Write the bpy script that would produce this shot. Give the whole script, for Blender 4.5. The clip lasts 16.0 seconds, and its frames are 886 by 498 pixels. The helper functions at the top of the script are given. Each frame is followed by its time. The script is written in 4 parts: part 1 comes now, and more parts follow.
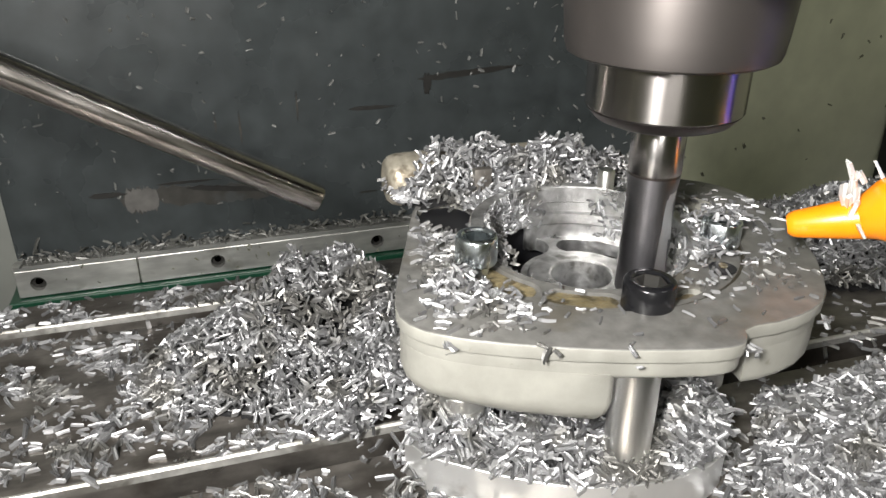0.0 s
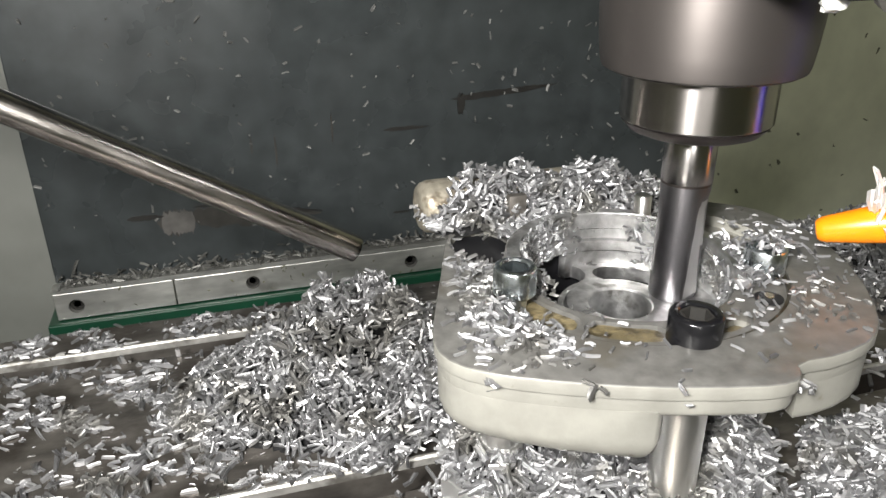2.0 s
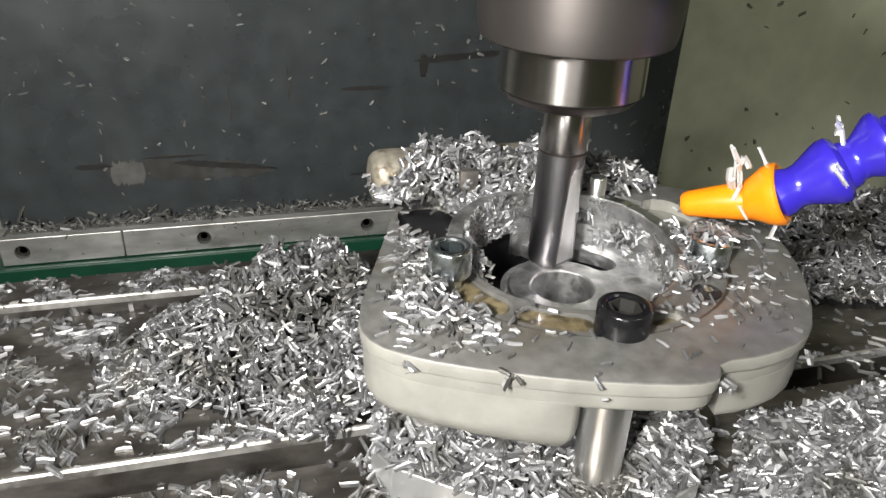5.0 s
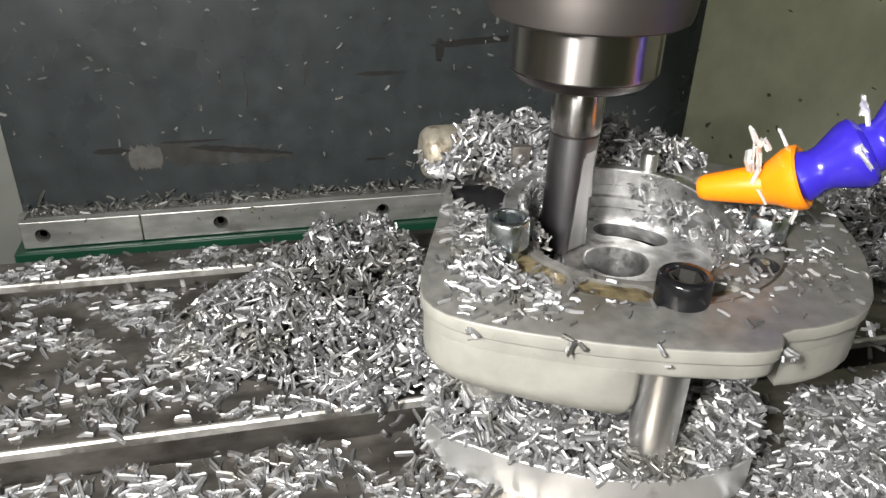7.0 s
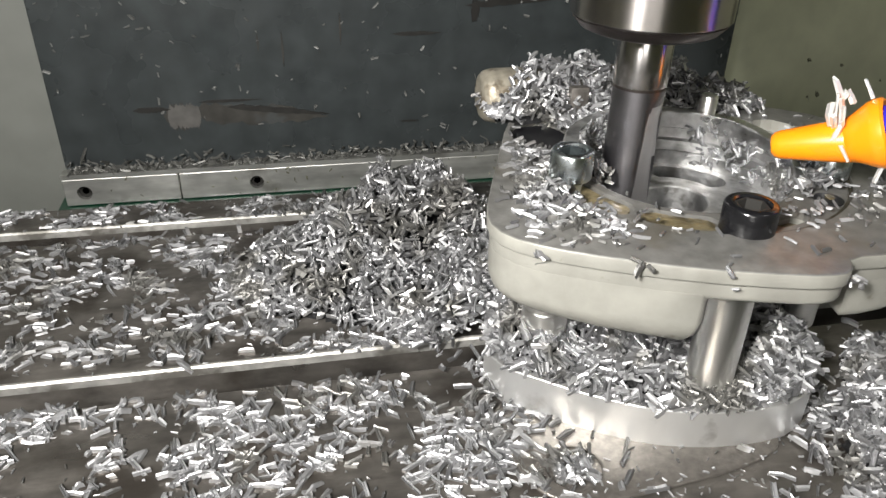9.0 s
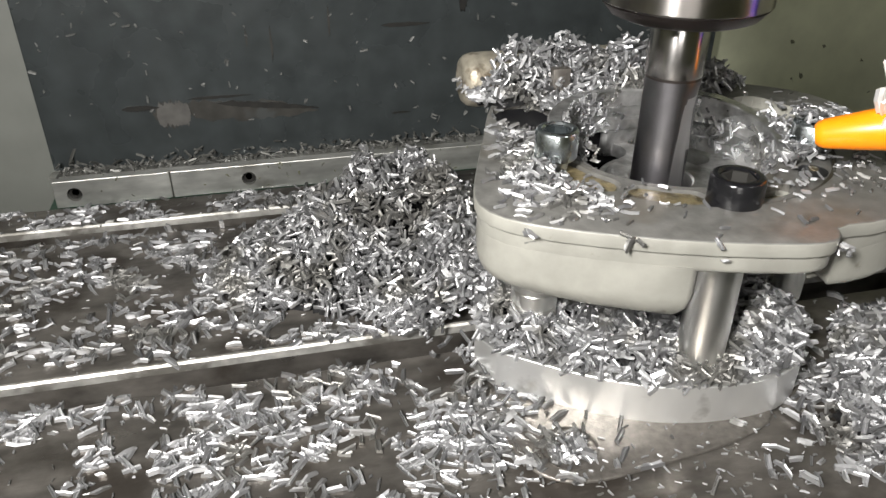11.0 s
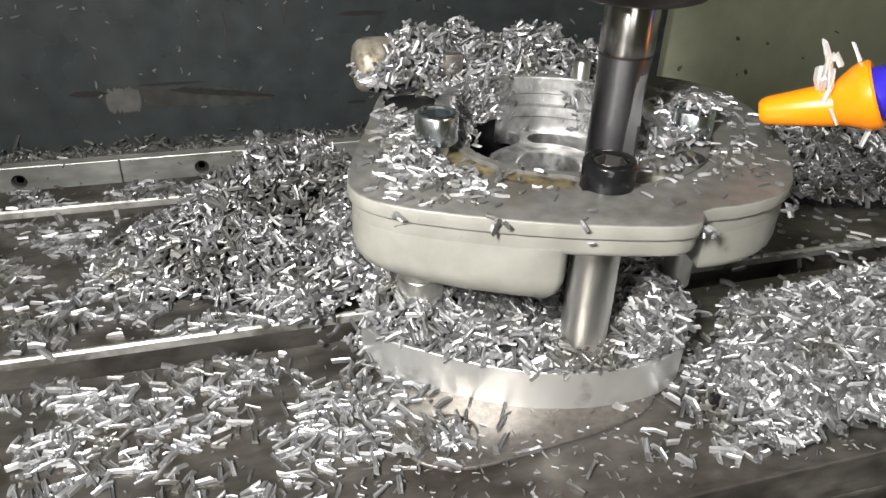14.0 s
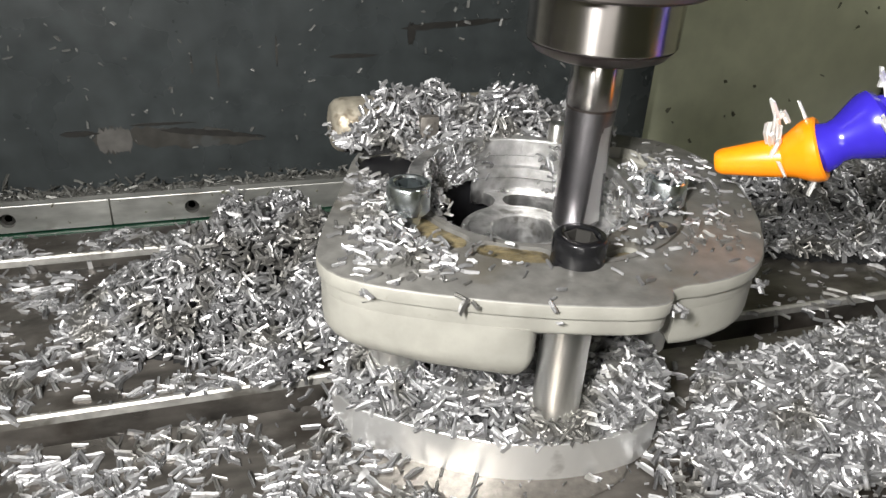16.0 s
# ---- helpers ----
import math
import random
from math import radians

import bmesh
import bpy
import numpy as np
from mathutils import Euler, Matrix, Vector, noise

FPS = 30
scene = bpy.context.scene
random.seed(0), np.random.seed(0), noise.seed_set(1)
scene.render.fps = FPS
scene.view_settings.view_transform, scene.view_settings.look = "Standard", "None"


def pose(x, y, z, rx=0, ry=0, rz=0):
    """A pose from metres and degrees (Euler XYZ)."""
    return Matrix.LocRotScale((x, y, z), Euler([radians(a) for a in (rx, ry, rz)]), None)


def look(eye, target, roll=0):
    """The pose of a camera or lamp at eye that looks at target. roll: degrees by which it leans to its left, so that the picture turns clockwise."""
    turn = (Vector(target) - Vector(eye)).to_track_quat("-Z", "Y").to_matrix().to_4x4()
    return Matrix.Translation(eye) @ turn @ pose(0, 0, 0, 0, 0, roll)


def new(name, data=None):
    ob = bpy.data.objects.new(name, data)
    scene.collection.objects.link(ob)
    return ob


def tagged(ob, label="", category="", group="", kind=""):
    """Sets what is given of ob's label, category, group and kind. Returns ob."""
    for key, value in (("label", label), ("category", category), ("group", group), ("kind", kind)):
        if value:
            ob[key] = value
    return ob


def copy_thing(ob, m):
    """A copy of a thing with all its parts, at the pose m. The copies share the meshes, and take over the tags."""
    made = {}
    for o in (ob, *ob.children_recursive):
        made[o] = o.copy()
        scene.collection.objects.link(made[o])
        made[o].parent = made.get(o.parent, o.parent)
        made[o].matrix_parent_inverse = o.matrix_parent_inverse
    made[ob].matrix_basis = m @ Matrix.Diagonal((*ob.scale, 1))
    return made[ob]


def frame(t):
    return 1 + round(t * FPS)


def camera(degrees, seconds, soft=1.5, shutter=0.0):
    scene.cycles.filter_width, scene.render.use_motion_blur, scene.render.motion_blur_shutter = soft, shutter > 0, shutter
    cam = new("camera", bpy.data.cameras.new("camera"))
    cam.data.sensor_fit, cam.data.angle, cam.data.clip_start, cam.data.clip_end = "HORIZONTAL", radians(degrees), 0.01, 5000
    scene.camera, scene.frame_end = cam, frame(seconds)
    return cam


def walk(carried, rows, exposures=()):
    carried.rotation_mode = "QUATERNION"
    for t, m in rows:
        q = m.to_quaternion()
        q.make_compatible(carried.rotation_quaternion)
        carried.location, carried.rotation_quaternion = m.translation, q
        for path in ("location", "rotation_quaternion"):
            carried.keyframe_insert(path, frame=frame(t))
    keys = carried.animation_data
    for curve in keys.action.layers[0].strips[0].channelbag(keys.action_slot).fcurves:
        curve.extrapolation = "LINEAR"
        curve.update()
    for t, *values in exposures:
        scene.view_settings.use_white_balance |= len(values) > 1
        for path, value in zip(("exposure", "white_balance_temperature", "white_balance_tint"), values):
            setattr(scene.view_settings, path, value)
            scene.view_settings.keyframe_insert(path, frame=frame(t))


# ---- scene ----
cam = camera(61.0, 16.0)
# The camera's path: seconds, metres, degrees.
CAMERA_ROWS = [
    (0, -0.0122, -0.0008, 0.1568, 64.42, -0.40, -17.76),
    (0.5, -0.0216, 0.0083, 0.1571, 64.75, 0.95, -18.32),
    (1, -0.0237, 0.0072, 0.1588, 65.45, 0.95, -16.92),
    (1.5, -0.0222, 0.0064, 0.1588, 65.50, 0.52, -16.66),
    (2, -0.0214, 0.0060, 0.1589, 65.55, 0.47, -16.64),
    (2.5, -0.0174, 0.0071, 0.1609, 65.29, 0.21, -17.00),
    (3, -0.0043, 0.0051, 0.1620, 65.08, -0.94, -17.17),
    (5.5, 0.0115, 0.0064, 0.1631, 61.25, -2.08, -14.78),
    (6, 0.0100, 0.0027, 0.1569, 60.55, -0.55, -14.53),
    (6.5, 0.0143, 0.0046, 0.1603, 61.35, -1.22, -13.88),
    (7, 0.0166, 0.0041, 0.1591, 61.44, -1.62, -13.37),
    (7.5, 0.0173, 0.0043, 0.1590, 60.99, -1.70, -12.99),
    (8, 0.0157, 0.0015, 0.1563, 60.83, -1.72, -12.13),
    (8.5, 0.0127, -0.0023, 0.1509, 60.04, -1.24, -11.74),
    (9, 0.0110, -0.0031, 0.1494, 59.89, -1.14, -11.30),
    (11.5, -0.0020, -0.0032, 0.1440, 59.70, -0.28, -13.81),
    (12, -0.0062, -0.0041, 0.1429, 59.85, -0.86, -13.48),
    (12.5, -0.0105, -0.0036, 0.1431, 59.84, -0.50, -13.75),
    (13, -0.0143, -0.0030, 0.1440, 60.05, -0.44, -13.78),
    (13.5, -0.0140, -0.0035, 0.1438, 60.33, -1.34, -13.80),
    (14, -0.0018, -0.0071, 0.1413, 59.65, -2.00, -16.63),
    (14.5, 0.0058, 0.0016, 0.1558, 61.96, -1.91, -17.86),
    (15, 0.0032, -0.0002, 0.1552, 62.57, -2.35, -17.69),
    (15.5, 0.0004, -0.0016, 0.1527, 62.25, -2.40, -17.50),
    (16, -0.0012, -0.0016, 0.1512, 61.49, -2.78, -17.13),
]
walk(cam, [(t, pose(x, y, z, rx, ry, rz)) for t, x, y, z, rx, ry, rz in CAMERA_ROWS],
     [(0.0, 0.10), (2.3, 0.16), (3.0, 0.32), (5.5, 0.0), (6.0, 0.08), (9.2, 0.04), (11.5, -0.03), (13.4, 0.0), (14.4, -0.15), (15.2, 0.02), (16.0, 0.0)])

# ---- the machine's circular cut: table along x, spindle along y ----
RADIUS, START, RATE = 0.0177, radians(-49.0), radians(25.88)
BORE = (0.1015, 0.1785)


def table_shift(t):
    return Matrix.Translation((-RADIUS * math.cos(START + RATE * t), 0, 0))


def head_shift(t):
    return Matrix.Translation((0, RADIUS * math.sin(START + RATE * t), 0))


TIMES = [0.5 * i for i in range(33)]
ON_TABLE, ON_HEAD = [], []

# ---- light ----
world = bpy.data.worlds.new("world")
scene.world = world
world.use_nodes = True
world.node_tree.nodes["Background"].inputs[0].default_value = (0.9, 0.95, 1.0, 1)
world.node_tree.nodes["Background"].inputs[1].default_value = 0.02
scene.view_settings.exposure = 0.0


def area_lamp(name, eye, target, sx, sy, power, colour):
    data = bpy.data.lights.new(name, "AREA")
    data.shape, data.size, data.size_y, data.energy, data.color = "RECTANGLE", sx, sy, power, colour
    ob = new(name, data)
    ob.matrix_world = look(eye, target)
    return ob


area_lamp("machine_lamp", (-0.115, -0.060, 0.245), (0.10, 0.18, 0.03), 0.045, 0.06, 3.45, (1.0, 0.975, 0.94))
# The second one is an added fill that brightens the right wall and heaps.
area_lamp("right_fill_light", (0.48, -0.32, 0.62), (0.30, 0.36, 0.03), 0.22, 0.08, 0.65, (1.0, 0.98, 0.94))
area_lamp("doorway_light", (-0.28, -0.80, 0.32), (0.02, 0.30, 0.02), 0.34, 0.36, 2.7, (1.0, 0.97, 0.93))


# ---- materials ----
def material(name, colour, rough=0.5, metal=0.0, grain=0.0, grain_scale=400.0, bump=0.0, bump_scale=900.0,
             rough_var=0.0, island=0.0, stain=None, stain_scale=30.0, stain_at=0.6, coat=0.0, stretch=None, turned=0.0, soft=0.1):
    m = bpy.data.materials.new(name)
    m.use_nodes = True
    nt = m.node_tree
    n, l = nt.nodes, nt.links
    b = n["Principled BSDF"]
    b.inputs["Roughness"].default_value, b.inputs["Metallic"].default_value = rough, metal
    b.inputs["Coat Weight"].default_value = coat
    if turned:
        tg = n.new("ShaderNodeTangent")
        tg.direction_type, tg.axis = "RADIAL", "Z"
        b.inputs["Anisotropic"].default_value, b.inputs["Anisotropic Rotation"].default_value = turned, 0.25
        l.new(tg.outputs["Tangent"], b.inputs["Tangent"])
    tc = n.new("ShaderNodeTexCoord")
    src = tc.outputs["Object"]
    if stretch:
        mp = n.new("ShaderNodeMapping")
        mp.inputs["Scale"].default_value = stretch
        l.new(src, mp.inputs["Vector"])
        src = mp.outputs["Vector"]

    def noise_node(scale, detail=4.0, vec=None):
        t = n.new("ShaderNodeTexNoise")
        t.inputs["Scale"].default_value, t.inputs["Detail"].default_value = scale, detail
        l.new(vec or src, t.inputs["Vector"])
        return t.outputs["Fac"]

    def ramp(fac, lo, hi, a, c):
        r = n.new("ShaderNodeMapRange")
        r.inputs["From Min"].default_value, r.inputs["From Max"].default_value = lo, hi
        r.inputs["To Min"].default_value, r.inputs["To Max"].default_value = a, c
        l.new(fac, r.inputs["Value"])
        return r.outputs["Result"]

    def mix(fac, a, c):
        x = n.new("ShaderNodeMix")
        x.data_type = "RGBA"
        for sock, v in ((x.inputs[0], fac), (x.inputs[6], a), (x.inputs[7], c)):
            if hasattr(v, "links"):
                l.new(v, sock)
            else:
                sock.default_value = v
        return x.outputs[2]

    col = (*colour, 1)
    if grain:
        dark = tuple(c * (1 - grain) for c in colour) + (1,)
        light = tuple(min(1, c * (1 + grain)) for c in colour) + (1,)
        col = mix(ramp(noise_node(grain_scale), 0.3, 0.7, 0, 1), dark, light)
        big = ramp(noise_node(grain_scale * 0.08, 3.0), 0.3, 0.7, 0, 0.6)
        col = mix(big, col, dark)
    if island:
        g = n.new("ShaderNodeNewGeometry")
        col = mix(ramp(g.outputs["Random Per Island"], 0, 1, 0, island), col, tuple(c * 0.25 for c in colour) + (1,))
    if stain:
        col = mix(ramp(noise_node(stain_scale, 6.0, tc.outputs["Object"]), stain_at, stain_at + soft, 0, 0.85), col, (*stain, 1))
    if hasattr(col, "links"):
        l.new(col, b.inputs["Base Color"])
    else:
        b.inputs["Base Color"].default_value = col
    if rough_var:
        l.new(ramp(noise_node(grain_scale * 0.3), 0.3, 0.7, max(0.02, rough - rough_var), min(1, rough + rough_var)), b.inputs["Roughness"])
    if bump:
        bm_ = n.new("ShaderNodeBump")
        bm_.inputs["Strength"].default_value, bm_.inputs["Distance"].default_value = bump, 0.0006
        l.new(noise_node(bump_scale, 5.0), bm_.inputs["Height"])
        l.new(bm_.outputs["Normal"], b.inputs["Normal"])
    return m


M_CHIP = material("bright aluminium chips", (0.53, 0.532, 0.542), 0.50, 0.85, island=0.82, bump=0.12, bump_scale=1500,
                  stain=(0.22, 0.215, 0.20), stain_scale=55, stain_at=0.515, soft=0.10)
# Near black: the shade in the gaps between bright chips is put into this colour.
M_CHIPBED = material("shade-dark packed chips", (0.035, 0.035, 0.036), 0.6, 0.5, grain=0.7, grain_scale=700, bump=1.0, bump_scale=600)
M_CHIPDULL = material("dusty aluminium chips", (0.24, 0.24, 0.225), 0.5, 0.4, island=0.6)
M_RECESS = material("dark brown recess shade", (0.035, 0.030, 0.020), 0.35, 0.0, grain=0.5, grain_scale=300)
M_CHIPPANEL = material("dull aluminium chips in oil", (0.25, 0.252, 0.243), 0.5, 0.2, island=0.5)
M_GRIME = material("dried oily grime", (0.19, 0.19, 0.135), 0.5, 0.0, grain=0.3, grain_scale=300)
M_TABLE = material("oily ground steel table", (0.188, 0.174, 0.157), 0.42, 0.75, grain=0.5, grain_scale=150, rough_var=0.2, bump=0.5, bump_scale=420,
                   stain=(0.075, 0.064, 0.054), stain_scale=26, stain_at=0.50, stretch=(0.5, 1, 1))
M_EDGE = material("worn bright steel edge", (0.52, 0.51, 0.48), 0.5, 0.7, grain=0.35, grain_scale=200, stain=(0.16, 0.15, 0.13), stain_scale=60, stain_at=0.56)
M_PANEL = material("dark grey painted sheet steel", (0.054, 0.062, 0.064), 0.29, 0.1, grain=0.25, grain_scale=60, rough_var=0.1, bump=0.08, bump_scale=250,
                   stain=(0.063, 0.071, 0.074), stain_scale=9, stain_at=0.58)
M_WALL = material("pale green grey enclosure paint", (0.56, 0.575, 0.42), 0.5, 0.0, grain=0.12, grain_scale=40, rough_var=0.1, bump=0.06, bump_scale=200)
M_SIDE = material("pale grey sheet paint", (0.235, 0.243, 0.222), 0.5, 0.0, grain=0.08, grain_scale=40, rough_var=0.1, bump=0.05, bump_scale=200)
M_ROOF = material("grey roof paint", (0.28, 0.285, 0.27), 0.6, 0.0, grain=0.1, grain_scale=20)
M_GREEN = material("dark green machine paint", (0.008, 0.062, 0.032), 0.35, 0.0, grain=0.2, grain_scale=80, coat=0.3)
M_RAIL = material("brushed steel strip", (0.68, 0.68, 0.65), 0.45, 0.85, grain=0.25, grain_scale=180, rough_var=0.12, stain=(0.3, 0.29, 0.26), stain_scale=25, stretch=(0.3, 1, 1))
M_PATCH = material("rubbed grey paint", (0.13, 0.125, 0.118), 0.5, 0.2, grain=0.3, grain_scale=120)
M_SCUFF = material("rubbed brown black paint", (0.020, 0.019, 0.017), 0.5, 0.0, grain=0.4, grain_scale=150)
M_STREAK = material("thin brown oily film on grey paint", (0.050, 0.048, 0.043), 0.42, 0.0, grain=0.3, grain_scale=110, stain=(0.064, 0.069, 0.069), stain_scale=60, stain_at=0.55)
M_HOLE = material("dark hole", (0.015, 0.014, 0.012), 0.7)
M_CASTING = material("grey aluminium casting paint", (0.285, 0.28, 0.25), 0.45, 0.1, grain=0.2, grain_scale=120, rough_var=0.14, bump=0.20, bump_scale=420,
                     stain=(0.13, 0.115, 0.085), stain_scale=130, stain_at=0.655, soft=0.06)
M_DECK = material("milled aluminium deck", (0.182, 0.179, 0.168), 0.44, 0.35, grain=0.3, grain_scale=250, rough_var=0.12, bump=0.12, bump_scale=900,
                  stain=(0.125, 0.115, 0.095), stain_scale=48, stain_at=0.57)
M_BORE = material("freshly bored aluminium", (0.72, 0.72, 0.71), 0.40, 1.0, grain=0.45, grain_scale=220, rough_var=0.18, bump=0.35, bump_scale=700, stain=(0.16, 0.155, 0.14), stain_scale=110, stain_at=0.60)
M_OIL = material("oily tan sediment", (0.19, 0.155, 0.085), 0.3, 0.1, grain=0.5, grain_scale=260, bump=0.8, bump_scale=600, coat=0.4, stain=(0.045, 0.036, 0.02), stain_scale=150, stain_at=0.50)
M_BLOCK = material("machined aluminium block", (0.84, 0.84, 0.83), 0.40, 0.85, grain=0.14, grain_scale=60, rough_var=0.10, bump=0.06, bump_scale=120, stretch=(1, 1, 0.35), stain=(0.42, 0.41, 0.39), stain_scale=70, stain_at=0.60)
M_LUG = material("sandblasted aluminium", (0.205, 0.190, 0.172), 0.42, 0.72, grain=0.3, grain_scale=500, bump=0.25, bump_scale=900)
M_POST = material("turned steel post", (0.90, 0.89, 0.86), 0.32, 1.0, grain=0.12, grain_scale=250, rough_var=0.08, stretch=(1, 1, 0.1), turned=0.35)
M_BLACKBOLT = material("black oxide steel", (0.008, 0.008, 0.009), 0.18, 0.0, grain=0.2, bump=0.1)
M_ZINC = material("zinc plated steel", (0.68, 0.73, 0.75), 0.27, 1.0, grain=0.2, grain_scale=500, rough_var=0.1)
# Darker copy of the zinc: the socket's inner shade is put into its colour.
M_ZINCDARK = material("shaded zinc socket", (0.17, 0.20, 0.21), 0.32, 0.9, grain=0.3, grain_scale=500)
# Paler copy of the chips: the brightness of lit facets is put into the colour.
M_STUCK = material("lightened aluminium chips", (0.78, 0.78, 0.76), 0.5, 0.45, island=0.15)
M_BRASS = material("grimy pale brass", (0.46, 0.42, 0.34), 0.42, 0.6, grain=0.35, grain_scale=260, stain=(0.10, 0.075, 0.045), stain_scale=150, stain_at=0.52, bump=0.3)
M_CHUCK = material("spinning chuck body", (0.15, 0.135, 0.128), 0.46, 0.85, grain=0.1, grain_scale=60, turned=0.5)
M_NUT = material("ground steel nut", (0.47, 0.44, 0.42), 0.25, 1.0, grain=0.1, grain_scale=80, stretch=(0.1, 0.1, 6), turned=0.85)
M_NUTDARK = material("dark steel ring", (0.10, 0.085, 0.08), 0.32, 0.9)
M_SHANK = material("polished carbide shank", (0.50, 0.48, 0.47), 0.24, 1.0, turned=0.75)
M_FLUTE = material("spinning carbide flutes", (0.24, 0.232, 0.245), 0.36, 1.0, grain=0.1, grain_scale=200, turned=0.3)
M_GASH = material("bright ground flute", (0.66, 0.65, 0.66), 0.42, 1.0, grain=0.1, grain_scale=200, stretch=(1, 1, 0.2))
# Paint of the spindle and cover; in the casting's openings its black stands for shade.
M_BLACK = material("black painted steel and shade in holes", (0.012, 0.012, 0.014), 0.4, 0.2, grain=0.2, grain_scale=100)
M_ORANGE = material("orange plastic", (0.95, 0.27, 0.005), 0.32, 0.0, grain=0.05, grain_scale=300, coat=0.2)
M_BLUE = material("blue plastic", (0.035, 0.022, 0.42), 0.25, 0.0, grain=0.1, grain_scale=300, coat=0.3)
M_ROD = material("scuffed chromed tube", (0.55, 0.52, 0.49), 0.22, 1.0, grain=0.55, grain_scale=350, rough_var=0.12, bump=0.2, bump_scale=800, stretch=(1, 1, 0.15))
M_GREASE = material("pale grease", (0.75, 0.75, 0.72), 0.35)


# ---- helpers ----
def mesh_from(name, verts, faces, mat, smooth=False):
    me = bpy.data.meshes.new(name)
    me.from_pydata([tuple(v) for v in verts], [], faces)
    me.materials.append(mat)
    me.update()
    if smooth:
        me.polygons.foreach_set("use_smooth", [True] * len(me.polygons))
    return me


def to_mesh(name, bm, mat, smooth=False, angle=40):
    bmesh.ops.recalc_face_normals(bm, faces=bm.faces)
    me = bpy.data.meshes.new(name)
    bm.to_mesh(me)
    bm.free()
    me.materials.append(mat)
    if smooth:
        me.polygons.foreach_set("use_smooth", [True] * len(me.polygons))
        me.set_sharp_from_angle(angle=radians(angle))
    return me


def part(name, bm, mat, parent=None, label="", smooth=False, angle=40):
    ob = new(name, to_mesh(name, bm, mat, smooth, angle))
    ob.parent = parent
    return tagged(ob, label)


def box(x0, x1, y0, y1, z0, z1, bevel=0.0, seg=2):
    bm = bmesh.new()
    bmesh.ops.create_cube(bm, size=1, matrix=Matrix.Translation(((x0 + x1) / 2, (y0 + y1) / 2, (z0 + z1) / 2)) @ Matrix.Diagonal((x1 - x0, y1 - y0, z1 - z0, 1)))
    if bevel:
        bmesh.ops.bevel(bm, geom=bm.edges[:], offset=bevel, segments=seg, affect="EDGES", profile=0.5)
    return bm


def prism(points, z0, z1, bevel_top=0.0, bevel_bottom=0.0, seg=3):
    bm = bmesh.new()
    face = bm.faces.new([bm.verts.new((x, y, z0)) for x, y in points])
    up = bmesh.ops.extrude_face_region(bm, geom=[face])
    bmesh.ops.translate(bm, vec=(0, 0, z1 - z0), verts=[v for v in up["geom"] if isinstance(v, bmesh.types.BMVert)])
    bmesh.ops.recalc_face_normals(bm, faces=bm.faces)
    for z, w in ((z1, bevel_top), (z0, bevel_bottom)):
        if w:
            es = [e for e in bm.edges if all(abs(v.co.z - z) < 1e-6 for v in e.verts)]
            bmesh.ops.bevel(bm, geom=es, offset=w, segments=seg, affect="EDGES", profile=0.5)
    return bm


def lathe(profile, steps=48, m=None, tube=False):
    """A closed turned body from (radius, height) pairs; a tube joins its last ring to its first."""
    bm = bmesh.new()
    rings = []
    for r, z in profile:
        if r < 1e-6:
            rings.append([bm.verts.new((0, 0, z))])
        else:
            rings.append([bm.verts.new((r * math.cos(2 * math.pi * k / steps), r * math.sin(2 * math.pi * k / steps), z)) for k in range(steps)])
    for a, b in zip(rings, rings[1:] + (rings[:1] if tube else [])):
        for k in range(steps):
            j = (k + 1) % steps
            q = [a[k % len(a)], a[j % len(a)], b[j % len(b)], b[k % len(b)]]
            q = list(dict.fromkeys(q))
            if len(q) > 2:
                bm.faces.new(q)
    for ring, flip in ((rings[0], True), (rings[-1], False)):
        if len(ring) > 2 and not tube:
            bm.faces.new(ring[::-1] if flip else ring)
    if m is not None:
        bmesh.ops.transform(bm, matrix=m, verts=bm.verts)
    return bm


def loft(points, rings):
    """A closed body through one outline per height: rings of (height, points)."""
    bm = bmesh.new()
    loops = [[bm.verts.new((x, y, z)) for x, y in pts] for z, pts in rings]
    n = len(points)
    for p, q in zip(loops, loops[1:]):
        for j in range(n):
            bm.faces.new((p[j], p[(j + 1) % n], q[(j + 1) % n], q[j]))
    bm.faces.new(loops[0])
    bm.faces.new(loops[-1][::-1])
    return bm


def smooth_loop(points, times=3):
    """Rounds a closed outline by cutting its corners."""
    pts = [Vector(p) for p in points]
    for _ in range(times):
        out = []
        for a, b in zip(pts, pts[1:] + pts[:1]):
            out += [a * 0.75 + b * 0.25, a * 0.25 + b * 0.75]
        pts = out
    return [tuple(p) for p in pts]


def arc_band(cx, cy, r0, r1, a0, a1, steps=14):
    """A kidney-shaped outline between two radii and two angles, with round ends."""
    mid, half = (r0 + r1) / 2, (r1 - r0) / 2
    pts = []
    for k in range(steps + 1):
        a = radians(a0 + (a1 - a0) * k / steps)
        pts.append((cx + r1 * math.cos(a), cy + r1 * math.sin(a)))
    for k in range(1, 6):
        a = radians(a1)
        p = math.pi * k / 6
        pts.append((cx + mid * math.cos(a) + half * math.cos(a + p), cy + mid * math.sin(a) + half * math.sin(a + p)))
    for k in range(steps + 1):
        a = radians(a1 + (a0 - a1) * k / steps)
        pts.append((cx + r0 * math.cos(a), cy + r0 * math.sin(a)))
    for k in range(1, 6):
        a = radians(a0)
        p = math.pi + math.pi * k / 6
        pts.append((cx + mid * math.cos(a) + half * math.cos(a + p), cy + mid * math.sin(a) + half * math.sin(a + p)))
    return pts


def circle(cx, cy, r, steps=64):
    return [(cx + r * math.cos(2 * math.pi * k / steps), cy + r * math.sin(2 * math.pi * k / steps)) for k in range(steps)]


